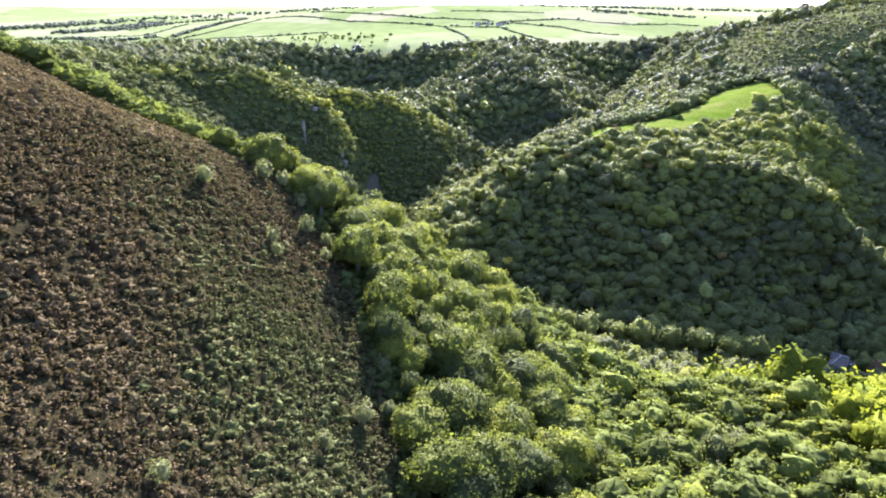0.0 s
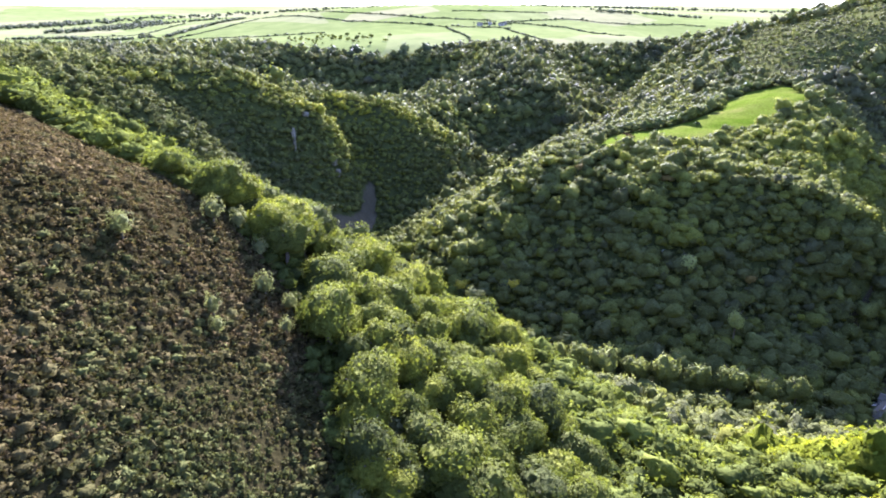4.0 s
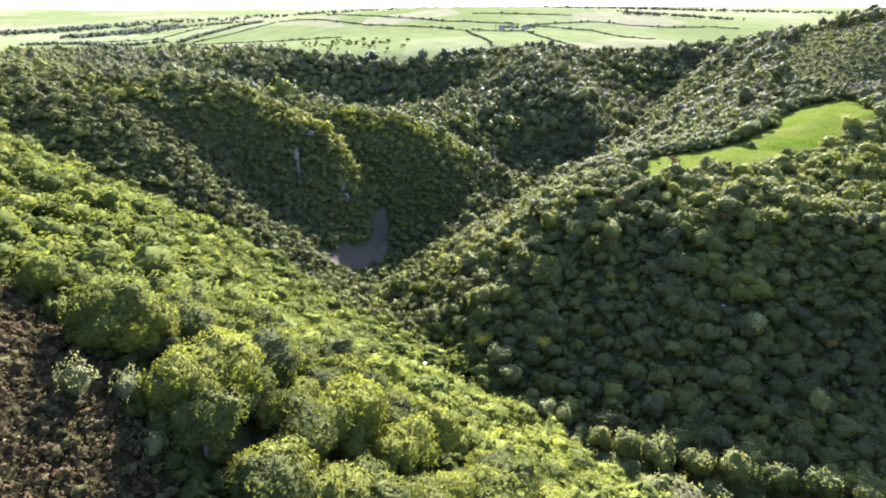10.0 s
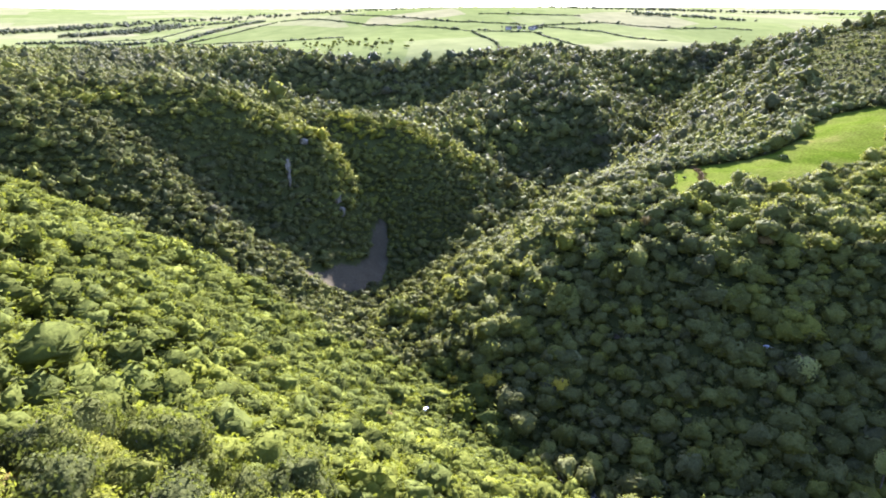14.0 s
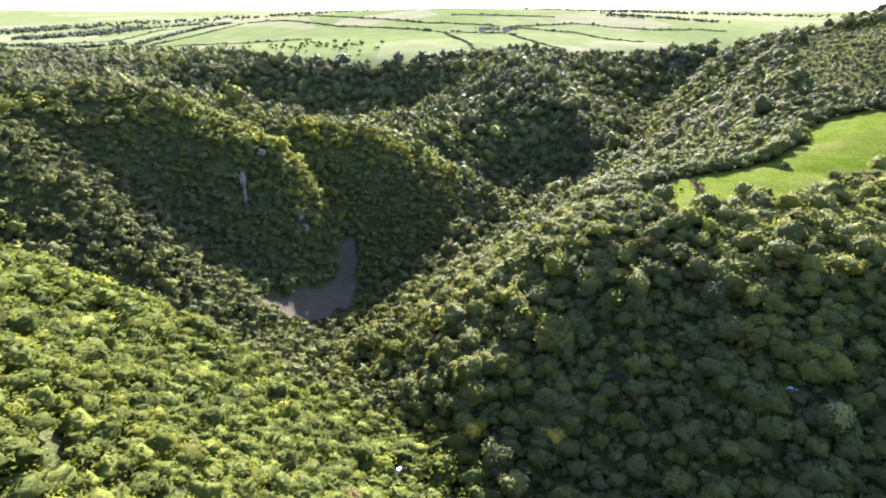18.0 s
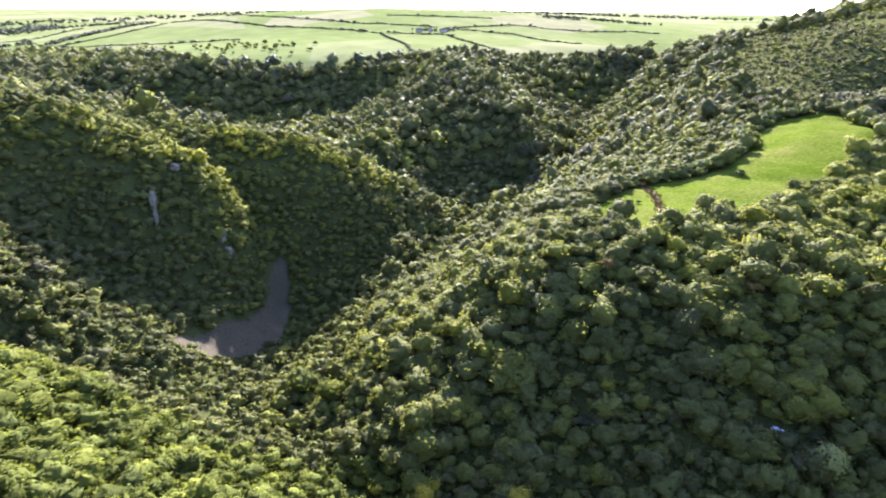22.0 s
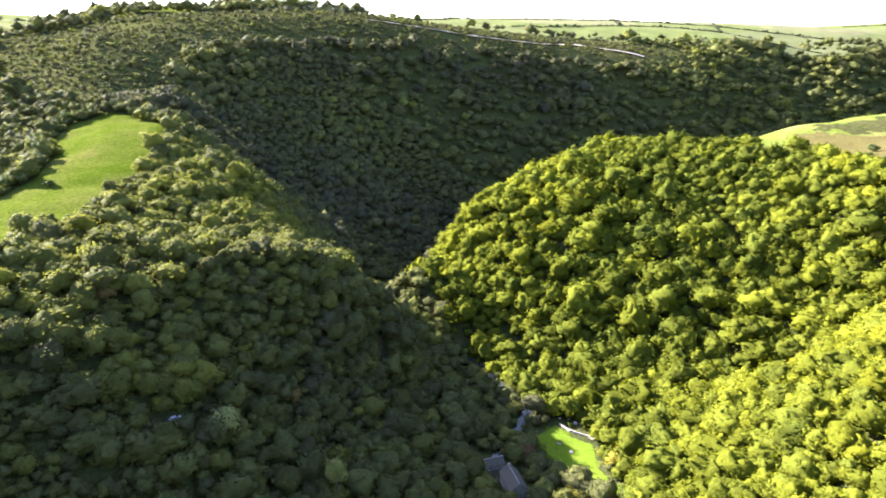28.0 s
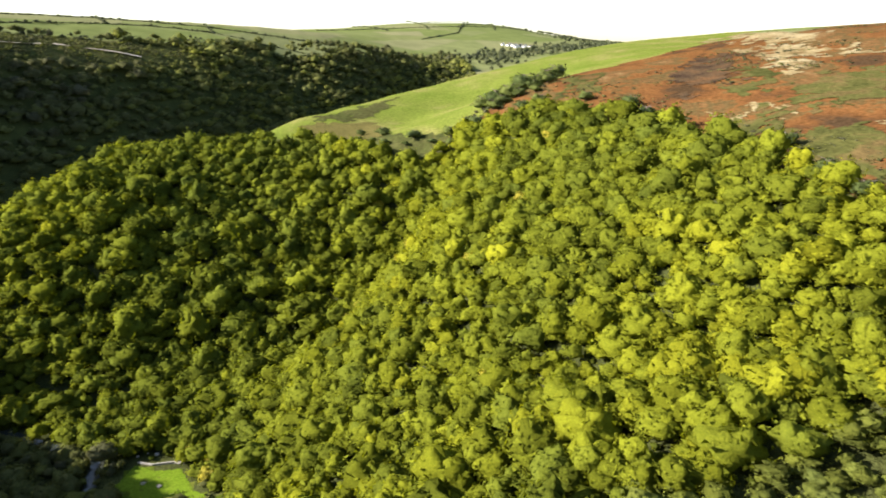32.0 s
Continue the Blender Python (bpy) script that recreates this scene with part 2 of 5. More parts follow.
# ---------------------------------------------------------------- lie of the land
# Streams, ridges and shoulders of the valley, each a line of (x, y, height).
LAND = {
    "hillside_a": [(-300, 40, 225), (-100, 90, 142), (-48, 104, 109), (-21, 87, 87), (10, 80, 74), (30, 90, 68)],
    "hillside_b": [(-250, 120, 205), (-75, 133, 133), (-58, 143, 121), (-42, 137, 105), (-24, 127, 93), (1, 133, 80), (14, 143, 74), (44, 161, 50)],
    "hillside_c": [(-250, 200, 195), (-78, 194, 121), (-52, 189, 112), (-2, 194, 79), (25, 208, 60)],
    "hillside_d": [(-250, 270, 180), (-114, 263, 118), (-64, 252, 90), (-41, 275, 66), (-5, 280, 47), (22, 292, 27), (46, 304, 3)],
    "hillside_e": [(-230, 330, 150), (-92, 299, 90), (-85, 349, 53), (-55, 383, 21), (-30, 400, 2)],
    "hillside_f": [(-250, 375, 128), (-145, 400, 74), (-110, 425, 45)],
    "combe": [(-300, 405, 116), (-200, 422, 80), (-145, 434, 49), (-108, 448, 27), (-72, 462, 8)],
    "rib": [(-250, 462, 122), (-214, 476, 113), (-172, 480, 87), (-145, 466, 61), (-108, 468, 37)],
    "bowl": [(-195, 512, 108), (-152, 518, 64), (-116, 512, 34), (-82, 512, 8)],
    "river": [(580, 1420, 120), (450, 1240, 96), (360, 1130, 78), (300, 1050, 68), (258, 985, 58), (205, 890, 36), (110, 790, 20), (60, 720, 14), (10, 630, 8), (-35, 560, 4), (-62, 510, 2), (-46, 462, 0),
              (-20, 415, -2), (20, 360, -5), (75, 312, -8), (140, 292, -10), (200, 300, -11), (262, 300, -12), (300, 350, -12), (356, 404, -13),
              (437, 458, -15), (560, 480, -15), (700, 400, -18), (850, 250, -18), (1000, 50, -15), (1200, -150, -15)],
    "meadow_ridge": [(0, 425, 14), (31, 465, 42), (76, 475, 74), (110, 520, 79), (150, 545, 81), (210, 600, 90), (290, 655, 107), (370, 740, 138),
                     (450, 830, 172), (520, 850, 186), (640, 790, 200), (760, 690, 196), (880, 590, 178), (1000, 450, 150), (1150, 280, 145), (1350, 100, 140), (1600, -100, 130)],
    "meadow_shoulder": [(49, 445, 44), (113, 432, 64), (157, 424, 66), (213, 427, 64), (250, 442, 57)],
    "meadow_flank": [(318, 560, 92), (326, 535, 78), (308, 502, 66), (288, 468, 48), (272, 430, 26)],
    "meadow_drop": [(300, 412, 4), (338, 468, 6)],
    "hanging_valley": [(425, 485, -9), (398, 540, 30), (385, 600, 68), (392, 660, 98)],
    "meadow_edge": [(156, 490, 79), (230, 520, 86), (321, 582, 106), (380, 640, 118)],
    "flank_crest": [(196, 410, 69), (214, 400, 64), (236, 392, 51), (256, 382, 33), (272, 372, 10)],
    "meadow_face": [(60, 395, 20), (100, 385, 31), (150, 380, 31), (195, 376, 21), (240, 366, 1)],
    "meadow_back": [(60, 545, 52), (91, 589, 66), (130, 650, 60), (190, 740, 66), (235, 820, 76)],
    "moor_back": [(262, 880, 84), (285, 940, 106), (318, 975, 130), (365, 1015, 152), (440, 1060, 158), (540, 1150, 158), (660, 1300, 160)],
    "moor_rise": [(370, 900, 150), (430, 900, 168), (480, 940, 178)],
    "spur_one": [(-420, 440, 162), (-300, 480, 136), (-240, 505, 130), (-195, 535, 126), (-160, 560, 119), (-125, 585, 103), (-102, 595, 86), (-88, 590, 55), (-72, 575, 10)],
    "spur_one_face": [(-150, 548, 92), (-126, 552, 76), (-98, 570, 56)],
    "ravine": [(-200, 645, 112), (-130, 622, 88), (-92, 614, 50), (-55, 590, 8)],
    "spur_two": [(-300, 780, 122), (-160, 720, 106), (-104, 655, 98), (-52, 662, 90), (-15, 690, 68), (17, 725, 46), (48, 755, 20)],
    "back_ravine": [(-200, 800, 84), (-90, 762, 60), (20, 772, 26)],
    "back_wall": [(-320, 900, 76), (-110, 850, 66), (-9, 850, 62)],
    "back_foot": [(-470, 990, 62), (-260, 1022, 70), (-130, 1058, 76), (-20, 1072, 86)],
    "nose": [(60, 1110, 148), (98, 1050, 136), (122, 990, 122), (142, 920, 98), (156, 860, 72), (150, 820, 40)],
    "nose_hollow": [(170, 1060, 104), (205, 980, 70), (215, 930, 48)],
    "side_wall": [(250, 1170, 112), (350, 1270, 142), (470, 1335, 160)],
    "wood_top": [(-800, 1000, 100), (-450, 1080, 112), (-250, 1110, 125), (-120, 1150, 132), (0, 1160, 143), (120, 1200, 152), (300, 1300, 152)],
    "field_hill": [(-700, 1500, 150), (-400, 1500, 170), (-150, 1500, 187), (149, 1493, 186), (350, 1500, 178), (520, 1650, 180)],
    "field_crest": [(-800, 1950, 190), (-350, 1950, 250), (0, 1950, 265), (350, 1950, 255), (700, 2050, 235)],
    "right_brow": [(340, 400, 18), (400, 396, 42), (445, 365, 66), (480, 325, 82), (502, 280, 88), (512, 200, 89), (470, 160, 90), (419, 131, 90)],
    "right_gully": [(275, 242, -10), (300, 192, 5), (335, 150, 28), (358, 132, 43), (385, 118, 66)],
    "gully_rib": [(262, 205, 15), (288, 160, 42), (318, 118, 68)],
    "right_foot": [(100, 260, 0), (150, 232, 4), (195, 240, -2), (240, 225, -2)],
    "right_slope": [(90, 158, 54), (170, 120, 60), (230, 90, 78)],
    "right_top": [(363, 60, 114), (301, 18, 113), (215, 25, 110), (162, 28, 104), (100, 10, 95)],
    "side_gully": [(0, 0, 90), (30, 60, 66), (44, 130, 55), (50, 170, 46), (70, 220, 22)],
    "top_field": [(600, 950, 211), (665, 894, 209), (700, 980, 222), (740, 1035, 231)],
    "knoll": [(439, 25, 133)],
    "moor_right": [(320, -120, 150), (450, -200, 172), (250, -250, 172), (620, -260, 165), (0, -200, 170)],
    "field_right": [(505, 150, 92), (540, 100, 97), (580, 30, 110)],
    "field_crest_right": [(569, 187, 101), (612, 147, 105), (672, 79, 113), (735, -3, 121), (797, -100, 133), (874, -220, 148), (972, -482, 165)],
    "wall_edge": [(900, 760, 205), (1109, 516, 180), (1210, 323, 170), (1310, 105, 172), (1450, -100, 150)],
    "wall_fields": [(950, 1000, 222), (1300, 800, 226), (1600, 740, 240), (1690, 370, 224), (1700, 70, 200), (1850, -150, 175)],
    "left_back": [(-500, -200, 260), (-600, 300, 210), (-800, 700, 150), (-200, -300, 220)],
}
RING_NEAR = [(-60, 210), (-40, 220), (-20, 270), (0, 330), (20, 300), (40, 250), (60, 230), (80, 205), (95, 240), (103, 280), (109, 276), (114, 236), (121, 172), (135, 175), (180, 180), (225, 220), (270, 220)]
RING_FAR = [(-60, 330), (-40, 390), (-20, 420), (0, 440), (20, 420), (40, 360), (60, 300), (80, 280), (95, 300), (104, 330), (115, 190), (135, 200), (180, 200), (225, 250), (270, 300)]


def along(line, step):
    out = []
    for p, q in zip(line, line[1:]):
        p, q = np.array(p, float), np.array(q, float)
        k = max(1, int(np.hypot(*(q - p)[:2]) / step))
        out += [p + (q - p) * i / k for i in range(k)]
    return out + [np.array(line[-1], float)]


marks = []
for line in LAND.values():
    marks += along(line, 45.0)
for radius, ring in ((2900, RING_NEAR), (4700, RING_FAR), (7000, RING_FAR)):
    marks += [np.array((radius * math.sin(radians(b)), 218 + radius * math.cos(radians(b)), z)) for b, z in ring]
marks = np.array(marks)
SOFT = 12.0


def spread(p, q):
    return np.sqrt(((p[:, None, :2] - q[None, :, :2]) ** 2).sum(-1) + SOFT**2)


lie = np.linalg.solve(np.block([[spread(marks, marks) - 0.8 * np.eye(len(marks)), np.ones((len(marks), 1))], [np.ones((1, len(marks))), np.zeros((1, 1))]]),
                      np.r_[marks[:, 2], 0.0])


def height(x, y):
    """Ground height at arrays of x and y."""
    p = np.stack([np.ravel(x), np.ravel(y)], 1)
    out = np.empty(len(p))
    for i in range(0, len(p), 20000):
        out[i:i + 20000] = spread(p[i:i + 20000], marks) @ lie[:-1] + lie[-1]
    px, py = p[:, 0], p[:, 1]
    out += 0.7 * np.sin(px / 11 + 1.3 * np.sin(py / 17)) * np.cos(py / 13 + np.sin(px / 19)) + 0.1 * np.sin(px / 4.1 + py / 5.3)
    return out.reshape(np.shape(x))


def inside(x, y, poly):
    """Which points lie within a closed outline."""
    x, y = np.asarray(x, float), np.asarray(y, float)
    hit = np.zeros(x.shape, bool)
    for (ax, ay), (bx, by) in zip(poly, poly[1:] + poly[:1]):
        if ay != by:
            hit ^= ((ay > y) != (by > y)) & (x < (bx - ax) * (y - ay) / (by - ay) + ax)
    return hit


MEADOW = [(95, 520), (122, 552), (150, 570), (205, 576), (245, 612), (262, 645), (290, 664), (320, 656), (316, 610), (312, 590), (265, 549), (243, 536), (214, 522), (186, 504), (155, 500), (138, 486), (116, 480)]
HEATH = [(-2, 40), (-5, 85), (-9, 105), (-17, 125), (-24, 145), (-34, 164), (-50, 178), (-76, 190), (-120, 215), (-260, 262), (-600, 300), (-600, -300), (0, -300)]
FIELD_RIGHT = [(530, 250), (505, 143), (437, 116), (414, 80), (438, 40), (470, 5), (470, -60), (480, -145), (560, -300), (900, -500), (1150, -300), (1000, -100), (800, 120), (650, 200), (580, 250)]
MOOR_RIGHT = [(100, -20), (165, 18), (215, 14), (301, 8), (340, 26), (372, 50), (404, 84), (420, 92), (438, 40), (470, 5), (470, -60), (480, -145), (560, -300), (700, -600), (-200, -600), (-100, -100)]
SCRUB = [(322, 690), (370, 680), (450, 740), (520, 775), (640, 720), (760, 640), (880, 540), (1000, 410), (1080, 330), (1150, 330), (1120, 480), (950, 700), (760, 800), (560, 940), (440, 990), (380, 900), (330, 800)]
ROUGH = [(552, 193), (545, 155), (548, 120), (499, 120), (467, 137), (496, 161), (521, 190)]
HEATHER = [(566, 176), (587, 140), (627, 88), (600, 96), (563, 132), (550, 168)]
BROW = [(414, 80), (432, 122), (505, 152), (532, 256), (508, 262), (496, 172), (422, 136), (400, 96)]
SCREE = [(-110, 490), (-98, 514), (-89, 533), (-80, 543), (-76, 562), (-75, 588), (-72, 604), (-67, 604), (-64, 585), (-63, 555), (-64, 538), (-73, 520), (-86, 504), (-98, 489)]
LAWN = [(243, 290), (254, 284), (248, 275), (246, 265), (236, 261), (226, 258), (212, 246), (208, 247), (217, 261), (221, 268), (229, 279)]
TOP_FIELD = [(578, 962), (668, 888), (772, 1000), (690, 1088)]
ROAD = [(40, 418), (70, 405), (100, 394), (127, 386), (150, 368), (167, 361), (200, 362), (232, 366), (246, 374), (257, 385), (268, 402), (300, 440)]
LANE = [(232, 366), (232, 340), (220, 315), (208, 300), (200, 288), (196, 276)]
TRACK = [(760, 705), (830, 640), (900, 575), (960, 520), (1034, 487), (1050, 440), (1064, 384)]
LAYBY = [(-11, 256), (-5, 253), (2, 251)]
YARD = [(191, 280), (204, 277), (217, 294), (217, 305), (204, 304), (192, 292)]


def away(x, y, line):
    """Distance from a line of the plan."""
    x, y = np.asarray(x, float), np.asarray(y, float)
    best = np.full(x.shape, 1e9)
    for p, q in zip(line, line[1:]):
        dx, dy = q[0] - p[0], q[1] - p[1]
        k = np.clip(((x - p[0]) * dx + (y - p[1]) * dy) / (dx * dx + dy * dy), 0, 1)
        best = np.minimum(best, np.hypot(x - p[0] - k * dx, y - p[1] - k * dy))
    return best


VIEW = [(-40, 60), (-110, 120), (-200, 250), (-230, 400), (-310, 460), (-380, 510), (-380, 700), (-350, 900), (-460, 1040), (-960, 1180), (-1000, 1560), (-700, 1500), (700, 1420), (760, 900),
        (1100, 560), (1700, 400), (1700, -300), (1000, -200), (720, 150), (600, 270), (545, 255), (515, 140), (430, 100), (380, 20), (90, -40)]


def cover(x, y):
    """0 woodland, 1 heath, 2 pasture, 3 moor, 4 distant fields, 5 scrub, 6 hill pasture."""
    x, y = np.asarray(x, float), np.asarray(y, float)
    c = np.zeros(x.shape, int)
    edge = np.interp(x, [-5000, -1000, -860, -820, -650, -500, -440, -330, -250, -120, 0, 120, 300, 450, 640, 760, 900, 1109, 1210, 1310, 1450, 1700, 5000],
                     [1400, 1480, 1515, 1560, 1480, 1350, 1300, 1230, 1150, 1150, 1165, 1215, 1280, 1340, 1400, 900, 760, 516, 323, 105, -100, -260, -3000])
    c[y > edge] = 4
    c[~inside(x, y, VIEW) & ((x > 800) | (y > 900) | (y < -250))] = 4
    c[(x < -500) & (y < 900)] = 4
    c[y < -500] = 4
    c[inside(x, y, SCRUB)] = 5
    c[inside(x, y, TOP_FIELD)] = 2
    c[inside(x, y, MOOR_RIGHT)] = 3
    c[inside(x, y, HEATH)] = 1
    c[inside(x, y, FIELD_RIGHT)] = 6
    c[inside(x, y, BROW)] = 5
    for poly in (MEADOW, LAWN):
        c[inside(x, y, poly)] = 2
    return c


def axis_steps(lo, hi, step, far_lo, far_hi):
    core = np.arange(lo, hi + step, step)
    def out(a, b):
        s, v = [], a
        d = step
        while (v < b):
            d *= 1.12
            v += d
            s.append(v)
        return np.array(s)
    return np.r_[lo - (out(0, lo - far_lo))[::-1], core, core[-1] + out(0, far_hi - hi)]


def sheet(name, xs, ys, mats, zfun, slotfun):
    gx, gy = np.meshgrid(xs, ys)
    gz = zfun(gx, gy)
    nx, ny = len(xs), len(ys)
    co = np.stack([gx.ravel(), gy.ravel(), gz.ravel()], 1)
    i = (np.arange(ny - 1)[:, None] * nx + np.arange(nx - 1)[None]).ravel()
    quads = np.stack([i, i + 1, i + nx + 1, i + nx], 1)
    me = mesh_from(name, co, quads)
    for m in mats:
        me.materials.append(m)
    mid = co[quads].mean(1)
    me.polygons.foreach_set("material_index", slotfun(mid[:, 0], mid[:, 1]).astype(np.int32))
    me.polygons.foreach_set("use_smooth", np.ones(len(quads), bool))
    return new(name, me)


def mesh_from(name, co, faces, normals=None):
    """A mesh from arrays; every face has the same number of corners."""
    me = bpy.data.meshes.new(name)
    k = faces.shape[1]
    me.vertices.add(len(co))
    me.vertices.foreach_set("co", np.ascontiguousarray(co, np.float32).ravel())
    me.loops.add(faces.size)
    me.loops.foreach_set("vertex_index", np.ascontiguousarray(faces, np.int32).ravel())
    me.polygons.add(len(faces))
    me.polygons.foreach_set("loop_start", np.arange(0, faces.size, k, dtype=np.int32))
    me.update(calc_edges=True)
    if normals is not None:
        me.attributes.new("custom_normal", "FLOAT_VECTOR", "POINT").data.foreach_set("vector", np.ascontiguousarray(normals, np.float32).ravel())
    return me


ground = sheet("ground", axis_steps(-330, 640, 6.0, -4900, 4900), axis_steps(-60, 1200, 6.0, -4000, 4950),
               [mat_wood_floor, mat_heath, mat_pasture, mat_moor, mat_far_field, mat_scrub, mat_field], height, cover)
tagged(ground, "steep wooded valley sides with heath, meadows and distant fields", "ground", kind="structure")

# ---------------------------------------------------------------- foliage
rng = np.random.default_rng(7)


def crown_proto(rings, around, sprays, size, seed, lumps=8, squash=0.85, low=-0.62, rough=0.05, core=0.84):
    """A lobed crown of radius about 1: a closed skin over rounded lobes, with leaf sprays standing out of it, as arrays (corners, triangles, normals)."""
    r = np.random.default_rng(seed)
    mid, rad = [np.array([0, 0, 0.0])], [0.55]
    for i in range(lumps):
        h = 0.92 - 1.25 * (i + 0.5) / max(lumps, 1) + r.uniform(-0.1, 0.1)
        q, a = math.sqrt(max(0.05, 1 - h * h)), i * 2.4 + r.uniform(-0.5, 0.5)
        k = r.uniform(0.46, 0.84)
        mid.append(np.array([q * math.cos(a) * k, q * math.sin(a) * k, h * k]))
        rad.append(r.uniform(0.22, 0.46))
    mid, rad = np.array(mid), np.array(rad)

    def skin(d):
        b = d @ mid.T
        disc = b * b - ((mid**2).sum(1) - rad**2)
        return np.where(disc > 0, b + np.sqrt(np.maximum(disc, 0)), 0).max(1)

    h = np.sin(np.linspace(math.asin(0.93), math.asin(low), rings))
    a = (np.arange(around)[None] + 0.5 * (np.arange(rings) % 2)[:, None]) * 6.283 / around + r.uniform(-0.12, 0.12, (rings, around))
    z = h[:, None] + r.uniform(-0.05, 0.05, (rings, around))
    q = np.sqrt(np.clip(1 - z * z, 0.02, 1))
    d = np.concatenate([[[0, 0, 1.0]], np.stack([q * np.cos(a), q * np.sin(a), z], -1).reshape(-1, 3)])
    d /= np.linalg.norm(d, axis=1)[:, None]
    co = d * (skin(d) * (core + r.normal(0, rough, len(d))))[:, None]
    tri = [(0, 1 + j, 1 + (j + 1) % around) for j in range(around)]
    for k in range(rings - 1):
        p, o = 1 + k * around, 1 + (k + 1) * around
        for j in range(around):
            n = (j + 1) % around
            tri += [(p + j, o + j, p + n), (p + n, o + j, o + n)] if k % 2 else [(p + j, o + j, o + n), (p + j, o + n, p + n)]
    tri = np.array(tri)
    face = np.cross(co[tri[:, 1]] - co[tri[:, 0]], co[tri[:, 2]] - co[tri[:, 0]])
    soft = np.zeros_like(co)
    for k in range(3):
        np.add.at(soft, tri[:, k], face)
    soft /= np.linalg.norm(soft, axis=1)[:, None] + 1e-9
    if sprays:
        d = r.normal(size=(sprays, 3))
        d[:, 2] = np.abs(d[:, 2]) - 0.3
        d /= np.linalg.norm(d, axis=1)[:, None]
        c = d * (skin(d) * r.uniform(0.87, 1.06, sprays))[:, None]
        n = d + r.normal(scale=0.55, size=d.shape)
        n /= np.linalg.norm(n, axis=1)[:, None]
        u = np.cross(n, r.normal(size=d.shape))
        u /= np.linalg.norm(u, axis=1)[:, None]
        v = np.cross(n, u)
        w = (size * r.uniform(0.6, 1.3, sprays))[:, None]
        leaf = np.stack([c + u * w, c + v * w * 0.6 + n * w * 0.3, c - u * w * 0.6 - v * w * 0.6], 1).reshape(-1, 3)
        tri = np.concatenate([tri, len(co) + np.arange(3 * sprays).reshape(-1, 3)])
        co = np.concatenate([co, leaf])
        m = 0.6 * d + 0.55 * n
        soft = np.concatenate([soft, np.repeat(m / np.linalg.norm(m, axis=1)[:, None], 3, 0)])
    return co * [r.uniform(0.84, 1.2), r.uniform(0.84, 1.2), squash], tri, soft


def scatter(name, protos, place, radius, tall, tint, mat, label, category, kind="stuff"):
    """Many plants as one mesh. place: n x 3; tall: height factor."""
    n = len(place)
    which = rng.integers(0, len(protos), n)
    spin = rng.uniform(0, 6.283, n)
    cos, tris, tints, norms, base = [], [], [], [], 0
    for k, (pc, pt, pn) in enumerate(protos):
        s = np.where(which == k)[0]
        if not len(s):
            continue
        c, w = np.cos(spin[s])[:, None], np.sin(spin[s])[:, None]
        x = (pc[None, :, 0] * c - pc[None, :, 1] * w) * radius[s, None] + place[s, 0, None]
        y = (pc[None, :, 0] * w + pc[None, :, 1] * c) * radius[s, None] + place[s, 1, None]
        z = pc[None, :, 2] * (radius * tall)[s, None] + place[s, 2, None]
        cos.append(np.stack([x, y, z], -1).reshape(-1, 3))
        tris.append((pt[None] + (np.arange(len(s)) * len(pc))[:, None, None] + base).reshape(-1, 3))
        tints.append(np.repeat(tint[s], len(pc)))
        norms.append(np.stack([pn[None, :, 0] * c - pn[None, :, 1] * w, pn[None, :, 0] * w + pn[None, :, 1] * c, np.repeat(pn[None, :, 2], len(s), 0)], -1).reshape(-1, 3))
        base += len(s) * len(pc)
    me = mesh_from(name, np.concatenate(cos), np.concatenate(tris), np.concatenate(norms))
    at = me.attributes.new("tint", "FLOAT", "POINT")
    at.data.foreach_set("value", np.concatenate(tints).astype(np.float32))
    me.materials.append(mat)
    return tagged(new(name, me), label, category, kind=kind)


def points(x0, x1, y0, y1, step, keep):
    """Uneven points over a rectangle where keep(x, y) holds."""
    gx, gy = np.meshgrid(np.arange(x0, x1, step), np.arange(y0, y1, step))
    gx = gx.ravel() + rng.uniform(-0.65, 0.65, gx.size) * step
    gy = gy.ravel() + rng.uniform(-0.65, 0.65, gy.size) * step
    k = keep(gx, gy)
    return gx[k], gy[k]


def patches(x, y, scale, seed):
    """Smooth value 0 to 1 that wanders over the plan."""
    r = np.random.default_rng(seed)
    v = 0
    for i in range(6):
        a, w, p = r.uniform(0, 6.28), r.uniform(0.6, 1.6) / scale, r.uniform(0, 6.28)
        v = v + np.sin((x * math.cos(a) + y * math.sin(a)) * w + p)
    return np.clip(0.5 + v / 6.0, 0, 1)


near_protos = [crown_proto(10, 22, 1900, 0.06, s, 20) for s in range(8)]
hill_protos = [crown_proto(5, 11, 120, 0.125, 10 + s, 9) for s in range(8)]
mid_protos = [crown_proto(6, 13, 150, 0.115, 20 + s, 12) for s in range(8)]
sunny_protos = [crown_proto(6, 13, 120, 0.125, 200 + s, 12) for s in range(8)]
slope_protos = [crown_proto(4, 10, 46, 0.16, 30 + s, 9) for s in range(8)]
spur_protos = [crown_proto(3, 8, 52, 0.16, 300 + s, 6) for s in range(8)]
far_protos = [crown_proto(3, 8, 44, 0.17, 40 + s, 7) for s in range(6)]
OWN = [(-3, 75), (24, 85), (32, 140), (26, 205), (-44, 218), (-74, 190), (-50, 178), (-34, 164), (-24, 145), (-17, 125), (-9, 105)]
RIVER = [p[:2] for p in LAND["river"]]


